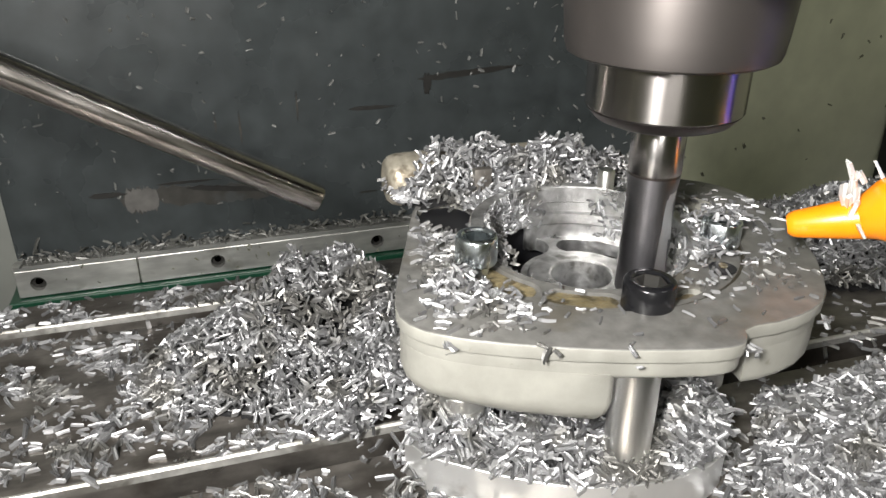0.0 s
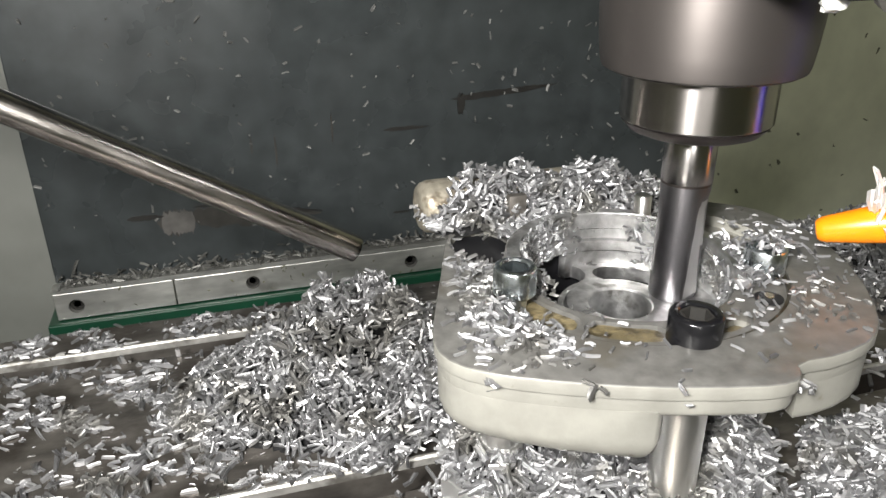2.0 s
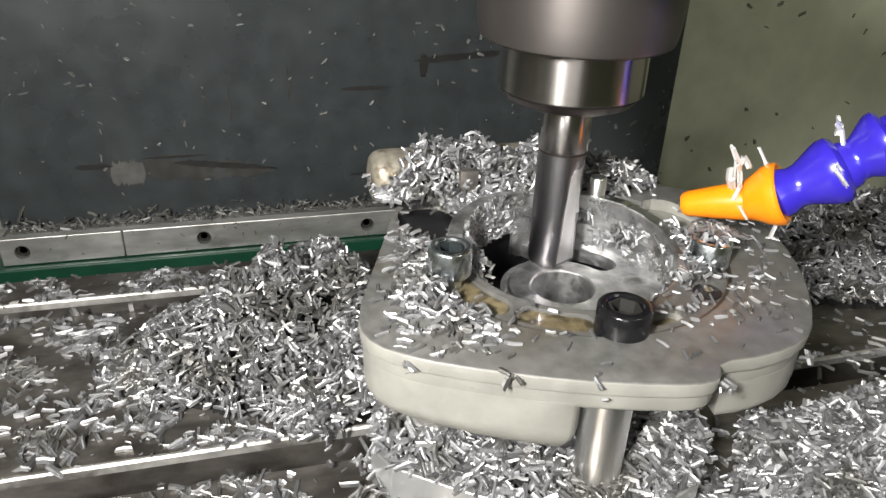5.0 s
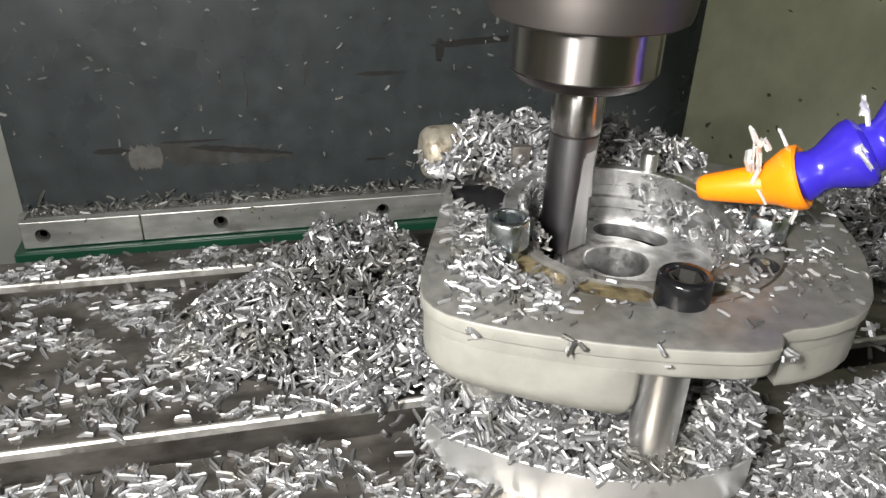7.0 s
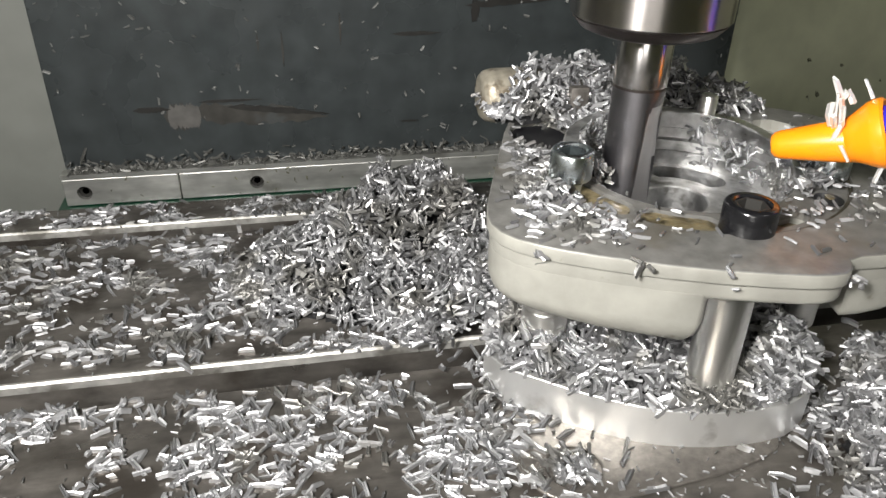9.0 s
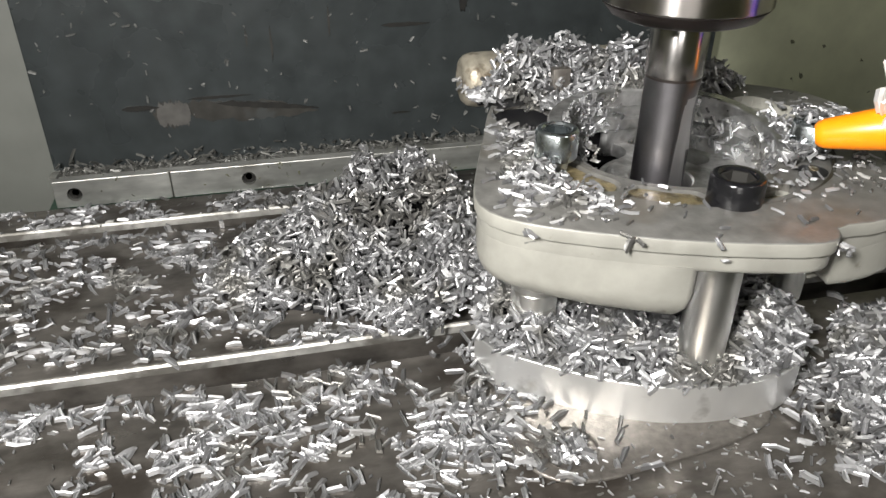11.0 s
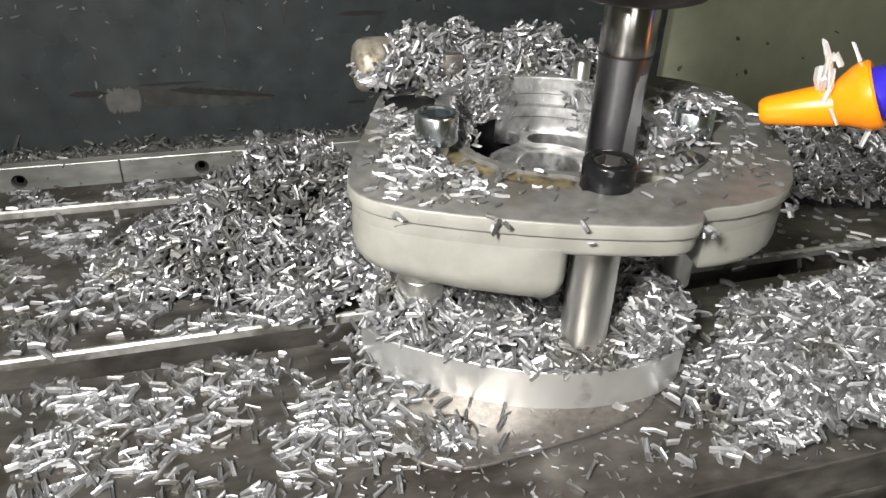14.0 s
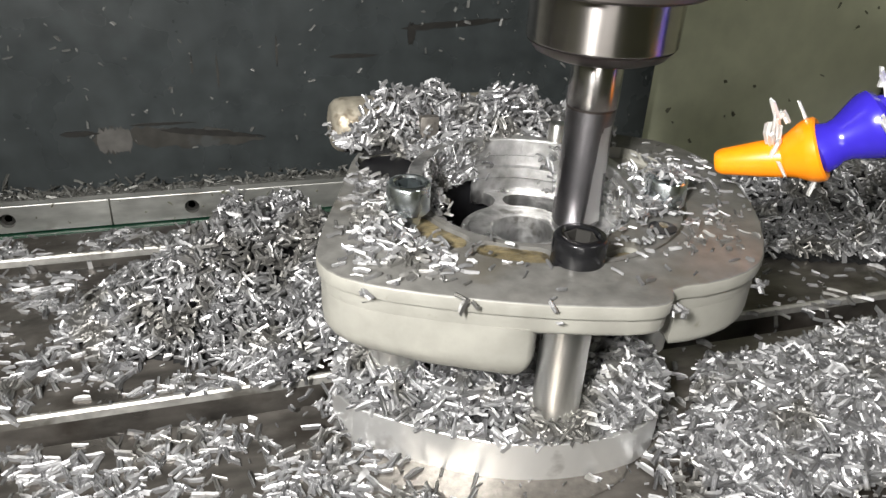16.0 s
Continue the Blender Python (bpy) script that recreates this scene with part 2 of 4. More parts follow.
def cut(ob, cutters):
    """Cuts the given solids out of ob's mesh."""
    made = []
    for k, bm in enumerate(cutters):
        me = bpy.data.meshes.new("cutter")
        bmesh.ops.recalc_face_normals(bm, faces=bm.faces)
        bm.to_mesh(me)
        bm.free()
        c = new("cutter", me)
        mod = ob.modifiers.new("cut", "BOOLEAN")
        mod.operation, mod.solver, mod.object = "DIFFERENCE", "EXACT", c
        made.append(c)
    old, held = ob.data, ob.parent
    ob.parent = None
    bpy.context.view_layer.update()
    me = bpy.data.meshes.new_from_object(ob.evaluated_get(bpy.context.evaluated_depsgraph_get()))
    ob.modifiers.clear()
    ob.data, ob.parent = me, held
    bpy.data.meshes.remove(old)
    for c in made:
        d = c.data
        bpy.data.objects.remove(c)
        bpy.data.meshes.remove(d)
    return ob


def thing(name, label, category, at=(0, 0, 0), group="", kind=""):
    ob = new(name)
    ob.empty_display_size = 0.01
    ob.matrix_world = Matrix.Translation(at)
    return tagged(ob, label, category, group, kind)


# ---- chips ----
rng = np.random.default_rng(7)


def chip_mesh(name, centres, normals, tilt, length=(0.0034, 0.0068), width=(0.0011, 0.0017), mat=None):
    """One mesh of many short curled milling chips, lying along the given normals with some tilt."""
    n = len(centres)
    c = np.asarray(centres, float)
    up = np.asarray(normals, float) + rng.normal(0, 1, (n, 3)) * np.asarray(tilt).reshape(-1, 1)
    up /= np.linalg.norm(up, axis=1)[:, None]
    rand = rng.normal(0, 1, (n, 3))
    along = rand - up * np.sum(rand * up, axis=1)[:, None]
    along /= np.linalg.norm(along, axis=1)[:, None]
    side = np.cross(up, along)
    ln = rng.uniform(*length, n) * rng.choice([1.0, 1.0, 1.0, 0.55, 1.25], n)
    wd = rng.uniform(*width, n) * rng.choice([1.0, 1.0, 0.7, 1.2], n)
    bend = rng.normal(0, 0.05, n) * ln * rng.choice([1.0, 1.0, 1.0, 1.0, 3.0], n)
    sec = [(-0.95, -0.70), (-0.68, 0.62), (0.05, 0.10), (0.62, 0.70), (0.95, -0.70)]
    verts = np.empty((n, 15, 3))
    for i, (s, taper) in enumerate(((-0.5, 0.93), (0.0, 1.0), (0.5, 0.93))):
        skew = rng.normal(0, 0.25, n)
        tap = taper * rng.uniform(0.82, 1.12, n)
        for j, (a, h) in enumerate(sec):
            off = along * (ln * s + skew * wd * a * (0.0 if s == 0 else 1.0))[:, None] + side * (a * wd * 0.5 * tap)[:, None]
            off = off + up * (h * wd * 0.5 * tap + bend * (1 if s == 0 else 0))[:, None]
            verts[:, i * 5 + j] = c + off
    quads = []
    for i in range(2):
        for j in range(5):
            k = (j + 1) % 5
            quads.append((i * 5 + j, i * 5 + k, i * 5 + 5 + k, i * 5 + 5 + j))
    quads += [(4, 2, 1, 0), (10, 11, 12, 14)]
    tris = [(4, 3, 2), (12, 13, 14)]
    q4 = (np.array(quads)[None] + 15 * np.arange(n)[:, None, None]).reshape(-1)
    q3 = (np.array(tris)[None] + 15 * np.arange(n)[:, None, None]).reshape(-1)
    q = np.concatenate([q4, q3])
    starts = np.concatenate([np.arange(0, len(q4), 4), len(q4) + np.arange(0, len(q3), 3)]).astype(np.int32)
    me = bpy.data.meshes.new(name)
    me.vertices.add(n * 15)
    me.vertices.foreach_set("co", verts.reshape(-1))
    me.loops.add(len(q))
    me.loops.foreach_set("vertex_index", q.astype(np.int32))
    me.polygons.add(len(starts))
    me.polygons.foreach_set("loop_start", starts)
    me.polygons.foreach_set("use_smooth", np.zeros(len(starts), dtype=bool))
    me.update(calc_edges=True)
    me.materials.append(mat or M_CHIP)
    return me


def scatter(name, label, count, region, density, height, layers=(0.0, 0.001), tilt_flat=0.12, tilt_pile=0.8, on_table=True, cat="metal chips", keep=None, size=1.0):
    """Chips over a ground height, by a density from 0 to 1; thicker and wilder where the density passes 1."""
    x0, x1, y0, y1 = region
    pts, tl = [], []
    while len(pts) < count:
        x, y = rng.uniform(x0, x1), rng.uniform(y0, y1)
        d = density(x, y)
        if rng.uniform() > d or (keep and not keep(x, y)):
            continue
        deep = min(1.0, max(0.0, d - 0.55) / 0.45)
        z = height(x, y) + 0.0005 + rng.uniform(*layers) * deep
        pts.append((x, y, z))
        tl.append(tilt_flat + (tilt_pile - tilt_flat) * deep)
    e = 0.001
    nrm = [(-(height(x + e, y) - height(x - e, y)) / (2 * e), -(height(x, y + e) - height(x, y - e)) / (2 * e), 1.0) for x, y, _ in pts]
    ob = new(name, chip_mesh(name, pts, nrm, tl, (0.0032 * size, 0.0060 * size), (0.0011 * size, 0.0018 * size)))
    tagged(ob, label, cat, kind="stuff")
    if on_table:
        ON_TABLE.append(ob)
    return ob


def bump(x, y, cx, cy, sx, sy, h):
    return h * math.exp(-((x - cx) / sx) ** 2 - ((y - cy) / sy) ** 2)


def mound(name, label, region, height, base, step=0.002, packed=0.93):
    """The packed inside of a chip pile, a closed lumpy body on its support, coloured as dark as the shaded gaps."""
    x0, x1, y0, y1 = region
    nx, ny = int((x1 - x0) / step) + 1, int((y1 - y0) / step) + 1
    verts, faces, full = [], [], []
    for j in range(ny):
        for i in range(nx):
            x, y = x0 + i * step, y0 + j * step
            h = height(x, y)
            full.append(h > base)
            lump = 0.0012 * noise.noise(Vector((x, y, 0.3)) * 260)
            verts.append((x, y, base + (h - base) * packed + min(1.0, (h - base) * 200) * lump - 0.0011))
    rows_of = range(ny - 1)
    for j in rows_of:
        for i in range(nx - 1):
            k = j * nx + i
            q = (k, k + 1, k + nx + 1, k + nx)
            if all(full[v] for v in q):
                faces.append(q)
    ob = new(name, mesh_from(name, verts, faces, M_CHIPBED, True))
    tagged(ob, label, "metal chips", kind="stuff")
    ON_TABLE.append(ob)
    return ob


# ---- enclosure and back wall ----
def structure(name, bm, mat, label, smooth=False):
    return tagged(part(name, bm, mat, None, label, smooth), kind="structure", category="wall")


structure("wall_back", box(-1.0, 1.0, 0.500, 0.520, -0.40, 0.90), M_WALL, "pale green grey painted machine enclosure back wall")
structure("wall_back_side", box(-1.0, -0.1345, 0.497, 0.4995, -0.40, 0.90), M_SIDE, "grey painted sheet beside the dark splash panel")
structure("wall_left", box(-1.02, -1.0, -0.90, 0.52, -0.40, 0.90), M_WALL, "pale green grey painted machine enclosure side wall")
structure("wall_right", box(1.0, 1.02, -0.90, 0.52, -0.40, 0.90), M_WALL, "pale green grey painted machine enclosure side wall")
structure("wall_front", box(-1.0, 1.0, -0.92, -0.90, -0.40, 0.90), M_WALL, "pale green grey painted machine enclosure front wall")
tagged(structure("ceiling", box(-1.02, 1.02, -0.92, 0.52, 0.90, 0.92), M_ROOF, "grey painted enclosure roof"), category="ceiling")
tagged(structure("floor", box(-1.02, 1.02, -0.92, 0.52, -0.42, -0.40), M_PANEL, "dark grey painted machine bed"), category="floor")


def back_panel():
    p = thing("splash_panel", "dark grey painted sheet steel panel with scuffs and stuck chips", "panel", (0.09, 0.469, -0.05))
    inv = Matrix.Translation((-0.09, -0.469, 0.05))

    def add(name, bm, mat, label=""):
        bmesh.ops.transform(bm, matrix=inv, verts=bm.verts)
        return part(name, bm, mat, p, label)
    add("sheet", box(-0.133, 0.312, 0.4690, 0.4990, -0.050, 0.60, 0.001), M_PANEL)

    def smear(x0, x1, z0, z1, seed, lean=0.0, tip=0.15, thick=0.0004, end=0.35):
        """A thin rubbed mark, ragged along its edges and drawn out to a point at both ends."""
        r = random.Random(seed)
        n = 26
        top, low = [], []
        for k in range(n + 1):
            u = k / n
            fat = min(1.0, u / tip, (1 - u) / end) * r.uniform(0.72, 1.0) + 0.04
            mid = (z0 + z1) / 2 + lean * (u - 0.5) + (z1 - z0) * r.uniform(-0.08, 0.08)
            top.append((x0 + (x1 - x0) * u, mid + fat * (z1 - z0) / 2))
            low.append((x0 + (x1 - x0) * u, mid - fat * (z1 - z0) / 2))
        bm = prism(top + low[::-1], 0.0, thick)
        bmesh.ops.transform(bm, matrix=Matrix(((1, 0, 0, 0), (0, 0, -1, 0.4690), (0, 1, 0, 0), (0, 0, 0, 1))), verts=bm.verts)
        return bm
    add("scuff", smear(0.1215, 0.196, 0.0455, 0.0500, 1, 0.005), M_SCUFF, "long black rubbed scuff")
    add("scuff", smear(0.1255, 0.1310, 0.0350, 0.0490, 2, 0.0, 0.15, 0.0007), M_SCUFF, "short black rubbed scuff")
    add("scuff", smear(0.0755, 0.1065, 0.0275, 0.0302, 3), M_SCUFF, "short black rubbed scuff")
    add("scuff", smear(-0.0690, -0.0490, -0.0275, -0.0095, 14, 0.0, 0.3, 0.0003), M_STREAK, "brown rubbed edge of a paint patch")
    add("patch", smear(-0.0665, -0.0465, -0.0262, -0.0105, 4, 0.0, 0.05, 0.0006, 0.05), M_PATCH, "paler rubbed patch of paint")
    add("scuff", smear(-0.0500, 0.0320, -0.0262, -0.0128, 5, -0.006, 0.08), M_STREAK, "long brown smear")
    add("scuff", smear(-0.0300, 0.0330, -0.0190, -0.0150, 15, -0.008, 0.15, 0.0008), M_SCUFF, "brown black smear")
    add("scuff", smear(-0.0860, -0.0640, -0.0150, -0.0115, 6, 0.0, 0.15, 0.0010), M_SCUFF, "brown black smear")
    add("scuff", smear(-0.0470, -0.0080, -0.0105, -0.0085, 7), M_SCUFF, "thin dark scratch")
    add("scuff", smear(0.0800, 0.0930, -0.0295, -0.0280, 8), M_SCUFF, "thin dark scratch")
    for x, z0, z1, seed in ((0.0072, 0.0110, 0.0325, 9), (-0.0073, 0.0205, 0.0315, 10), (0.0430, 0.0240, 0.0420, 11)):
        add("drip", smear(x - 0.0007, x + 0.0007, z0, z1, seed), M_STREAK, "thin brown drip mark")
    return p


back_panel()


def guide_strip():
    s = thing("guide_strip", "brushed steel strip with round screw holes below the panel", "strip", (0.09, 0.46, -0.071))
    inv = Matrix.Translation((-0.09, -0.46, 0.071))
    for x0, x1 in ((-0.1345, -0.0650), (-0.0644, 0.312)):
        bm = box(x0, x1, 0.4600, 0.4685, -0.0710, -0.0530, 0.0006)
        ob = part("strip", bm, M_RAIL, s)
        holes = [h for h in (-0.1225, -0.0165, 0.0895, 0.1955, 0.3015) if x0 < h < x1]
        cut(ob, [lathe([(0.0045, 0), (0.0045, 0.006)], 24, Matrix.Translation((h, 0.459, -0.0625)) @ pose(0, 0, 0, -90)) for h in holes])
        ob.data.transform(inv)
        for h in holes:
            bm = lathe([(0.0044, 0), (0.0044, 0.001), (0.0022, 0.001), (0.0022, 0.0)], 20, inv @ Matrix.Translation((h, 0.4635, -0.0625)) @ pose(0, 0, 0, -90))
            part("screw", bm, M_HOLE, ob, "dark recessed screw head")
    return s


guide_strip()
structure("trim", box(-0.140, 0.320, 0.455, 0.499, -0.40, -0.0716, 0.001), M_GREEN, "dark green painted machine ledge under the steel strip")
structure("ledge", box(-0.1345, 0.312, 0.4600, 0.4688, -0.0528, -0.0500), M_RAIL, "steel ledge strewn with chips")


cover = tagged(part("way_cover", box(0.560, 0.72, 0.400, 0.499, -0.20, 0.000, 0.006), M_BLACK, None, "black folded sheet steel way cover strewn with chips", True), category="cover")

# ---- milling table ----
SLOTS = ((0.1770, 0.1900), (0.2770, 0.2885))


def milling_table():
    t = thing("milling_table", "oily ground steel milling table with T-slots strewn with aluminium chips", "table")
    edges = [0.0957, SLOTS[0][0], SLOTS[0][1], SLOTS[1][0], SLOTS[1][1], 0.308]
    for a, b in ((edges[0], edges[1]), (edges[2], edges[3]), (edges[4], edges[5])):
        part("top_strip", box(-0.42, 0.48, a, b, -0.014, 0.0, 0.0005), M_TABLE, t)
    part("base", box(-0.42, 0.48, 0.0957, 0.308, -0.060, -0.0145, 0.001), M_TABLE, t)
    for y0, y1 in SLOTS:
        bm = bmesh.new()
        sec = [(y1 - 0.0003, -0.0030), (y1 - 0.0003, -0.0004), (y1 + 0.0003, 0.0003), (y1 + 0.0012, 0.0003), (y1 + 0.0012, -0.0030)]
        face = bm.faces.new([bm.verts.new((-0.42, y, z)) for y, z in sec])
        up = bmesh.ops.extrude_face_region(bm, geom=[face])
        bmesh.ops.translate(bm, vec=(0.90, 0, 0), verts=[v for v in up["geom"] if isinstance(v, bmesh.types.BMVert)])
        part("slot_edge", bm, M_EDGE, t, "bright worn slot edge")
    return t


ON_TABLE.append(milling_table())


# ---- fixture block and posts ----
BLOCK = [(0.0455, 0.175), (0.0424, 0.1668), (0.0424, 0.1660), (0.0460, 0.1578), (0.0464, 0.1572), (0.062, 0.1450), (0.070, 0.1398), (0.077, 0.1358), (0.084, 0.1328), (0.091, 0.1308), (0.098, 0.1295), (0.105, 0.1290),
         (0.110, 0.1289), (0.115, 0.1293), (0.120, 0.1303), (0.124, 0.1320), (0.129, 0.1352), (0.133, 0.1398), (0.137, 0.1460), (0.140, 0.153), (0.142, 0.165), (0.142, 0.215), (0.130, 0.226), (0.070, 0.228), (0.0560, 0.212)]


def fixture_block():
    f = thing("fixture_block", "machined aluminium fixture block covered in chips under the casting", "fixture")
    pts = BLOCK
    part("upper_body", prism(pts, 0.0006, 0.0134, 0.0004, 0), M_BLOCK, f, "bright machined aluminium body", True, 14)
    lug = smooth_loop([(0.0435, 0.162), (0.0425, 0.140), (0.0435, 0.1290), (0.0490, 0.1200), (0.060, 0.1165), (0.075, 0.1180), (0.105, 0.1215), (0.122, 0.1290), (0.110, 0.150)], 3)
    plate = part("lug", prism(lug, 0.0002, 0.0010, 0.0006, 0), M_LUG, f, "sandblasted fixture lug with a bolt hole", True, 30)
    cut(plate, [prism(circle(0.0580, 0.1292, 0.0078, 40), 0.0004, 0.01)])
    part("hole_ring", lathe([(0.0075, 0.0004), (0.0075, 0.0010), (0.0079, 0.00115), (0.0079, 0.0004)], 40, Matrix.Translation((0.0580, 0.1292, 0)), True), M_LUG, f, "worn bright rim of a bolt hole")
    return f


ON_TABLE.append(fixture_block())


def post(x, y, r, z0, z1, label, rings=False):
    bm_prof = [(r * 0.94, 0), (r, 0.0006)]
    if rings:
        for k in range(3):
            z = 0.010 + 0.005 * k
            bm_prof += [(r, z), (r * 0.975, z + 0.0003), (r * 0.975, z + 0.0007), (r, z + 0.0010)]
    bm_prof += [(r, z1 - z0 - 0.0005), (r * 0.95, z1 - z0)]
    ob = part("support_post", lathe(bm_prof, 48), M_POST, None, label, True, 20)
    ob.matrix_world = Matrix.Translation((x, y, z0))
    tagged(ob, category="post", group="posts under the casting")
    ON_TABLE.append(ob)


post(0.0985, 0.1395, 0.0064, 0.0136, 0.0555, "turned steel support post between block and casting")
post(0.0592, 0.1650, 0.0066, 0.0136, 0.0455, "short grooved steel support post under the casting", True)
post(0.1430, 0.1640, 0.0045, 0.0136, 0.0500, "thin steel support post half buried in chips")

# ---- the casting ----
DECK = 0.0650
OUTLINE = [(0.058, 0.212), (0.050, 0.190), (0.0435, 0.173), (0.0375, 0.156), (0.0372, 0.147), (0.0425, 0.1395), (0.0540, 0.1322), (0.0760, 0.1222),
           (0.0980, 0.1155), (0.1070, 0.1143), (0.1110, 0.1165), (0.1132, 0.1210), (0.1255, 0.1205), (0.1380, 0.1240), (0.1470, 0.1315), (0.1600, 0.1520),
           (0.1680, 0.1750), (0.1685, 0.1920), (0.1650, 0.2050), (0.1520, 0.2160), (0.1250, 0.2330), (0.0900, 0.2360), (0.0680, 0.2300)]


def casting():
    c = thing("pump_housing", "grey cast aluminium pump housing with milled deck, clamped on posts", "casting", (0.105, 0.175, 0.044))
    inv = Matrix.Translation((-0.105, -0.175, -0.044))
    bx, by = BORE
    out = smooth_loop(OUTLINE, 1)

    def add(name, bm, mat, label="", cuts=(), angle=30):
        ob = part(name, bm, mat, c, label, False)
        if cuts:
            cut(ob, list(cuts))
        ob.data.transform(inv)
        ob.data.polygons.foreach_set("use_smooth", [True] * len(ob.data.polygons))
        ob.data.set_sharp_from_angle(angle=radians(angle))
        return ob

    def inset(points, d, cx=0.105, cy=0.175):
        res = []
        for x, y in points:
            v = Vector((x - cx, y - cy))
            v = v * (1 - d / v.length)
            res.append((cx + v.x, cy + v.y))
        return res
    deck_cuts = lambda: [prism(circle(bx, by, 0.0305, 96), 0.03, 0.08), prism(circle(bx, by, 0.0445, 128), DECK - 0.0015, 0.08),
                         prism(arc_band(bx, by, 0.0328, 0.0415, -164, -142), DECK - 0.0028, 0.08),
                         prism(arc_band(bx, by, 0.0325, 0.0405, -128, -108), DECK - 0.0026, 0.08),
                         prism(arc_band(bx, by, 0.0345, 0.0405, -79, -68), DECK - 0.0040, 0.08),
                         prism(arc_band(bx, by, 0.0385, 0.0520, 4, 26), DECK - 0.0090, 0.08),
                         prism(circle(0.1288, 0.1502, 0.0036, 32), DECK - 0.0060, 0.08),
                         prism(smooth_loop([(0.0570, 0.190), (0.0760, 0.190), (0.0765, 0.2150), (0.0580, 0.2150)], 2), DECK - 0.0085, 0.08)]
    deck = add("deck", prism(out, 0.0612, DECK, 0.0005, 0.0004), M_DECK, "milled grey aluminium deck with oily pockets", deck_cuts())
    deck.data.materials.append(M_CASTING)
    for f in deck.data.polygons:
        if f.normal.z < 0.5 and math.hypot(f.center.x + 0.105 - bx, f.center.y + 0.175 - by) > 0.0448:
            f.material_index = 1
    skirt = inset(out, 0.0011)
    add("flange", prism(skirt, 0.0560, 0.0613, 0, 0.0016), M_CASTING, "", [prism(circle(0.1288, 0.1502, 0.0036, 32), 0.0572, 0.08), prism(arc_band(bx, by, 0.0345, 0.0405, -79, -68), 0.0585, 0.08), prism(circle(bx, by, 0.0305, 96), 0.03, 0.08), prism(smooth_loop([(0.0565, 0.1895), (0.0765, 0.1895), (0.0770, 0.2155), (0.0575, 0.2155)], 2), 0.03, 0.08)])
    left = [p for p in skirt if p[0] < 0.0765 and p[1] < 0.206]
    gallery = left + [(0.0790, 0.1222), (0.0808, 0.1228), (0.0822, 0.1242), (0.0830, 0.1262), (0.0832, 0.1290), (0.0832, 0.1480), (0.0780, 0.1700), (0.066, 0.206)]
    rings = [(0.0575, gallery)]
    for k in range(10):
        a = radians(10 * k)
        tuck = [0.0058 * (1 + 0.8 * max(0.0, min(1.0, (0.062 - x) / 0.02))) * (1 - math.cos(a)) for x, y in gallery]
        rings.append((0.0424 + 0.0075 * (1 - math.sin(a)), [inset([p], d, 0.064, 0.165)[0] for p, d in zip(gallery, tuck)]))
    add("oil_gallery", loft(gallery, rings), M_CASTING, "smooth rounded cast gallery", [prism(circle(bx, by, 0.0346, 64), 0.03, 0.08), prism(smooth_loop([(0.0565, 0.1895), (0.0765, 0.1895), (0.0770, 0.2155), (0.0575, 0.2155)], 2), 0.03, 0.08)], angle=60)
    right = [p for p in skirt if p[0] > 0.1138 and p[1] < 0.206 and p[1] > 0.1195]
    pod = right + [(0.145, 0.206), (0.139, 0.190), (0.139, 0.170), (0.120, 0.152)]
    add("oil_pod", prism(pod, 0.0465, 0.0575, 0, 0.0030, 5), M_CASTING, "smooth rounded cast pod", angle=60)
    add("bore_wall", prism(arc_band(bx, by, 0.0292, 0.0333, -158, 96, 60), 0.0470, 0.0558), M_BORE, "freshly bored bright wall")
    add("bore_liner", lathe([(0.0305, 0.0560), (0.0305, DECK - 0.0017), (0.0301, DECK - 0.0017), (0.0301, 0.0600), (0.0292, 0.0594), (0.0292, 0.0560)], 96, Matrix.Translation((bx, by, 0)), True), M_BORE, "freshly bored bright wall")
    # the raised rim falls away towards the front on one side
    bm = bmesh.new()
    rings = []
    for k in range(81):
        a = -38 + 206 * k / 80
        top = DECK - 0.0012 + 0.0050 * max(0.0, min(1.0, (a + 38) / 75)) ** 0.8 + 0.0002 * noise.noise(Vector((a * 0.1, 0, 0)))
        sec = ((0.0301, DECK - 0.0016), (0.0301, top - 0.0004), (0.0304, top), (0.0338, top), (0.0343, top - 0.0006), (0.0350, DECK - 0.0016))
        rings.append([bm.verts.new((bx + r * math.cos(radians(a)), by + r * math.sin(radians(a)), z)) for r, z in sec])
    for p, q in zip(rings, rings[1:]):
        for j in range(6):
            bm.faces.new((p[j], p[(j + 1) % 6], q[(j + 1) % 6], q[j]))
    bm.faces.new(rings[0])
    bm.faces.new(rings[-1])
    add("raised_rim", bm, M_BORE, "raised bored rim behind the bore")
    add("tab", box(0.0795, 0.0855, 0.2135, 0.2165, DECK - 0.001, 0.0755, 0.0004), M_LUG, "small grey cast tab")
    add("bore_floor", prism(circle(bx, by, 0.0298, 96), 0.0470, 0.0512), M_BORE, "bored floor with kidney windows",
        [prism(circle(bx, by, 0.0092, 48), 0.03, 0.06), prism(arc_band(bx, by, 0.0182, 0.0325, 106, 196, 24), 0.03, 0.06), prism(arc_band(bx, by, 0.0172, 0.0266, 34, 72, 20), 0.03, 0.06)])
    add("boss", lathe([(0.0092, 0.0404), (0.0162, 0.0404), (0.0162, 0.0517), (0.0157, 0.0522), (0.0096, 0.0522), (0.0092, 0.0518)], 64, Matrix.Translation((bx, by, 0)), True), M_BORE, "bright bored boss")
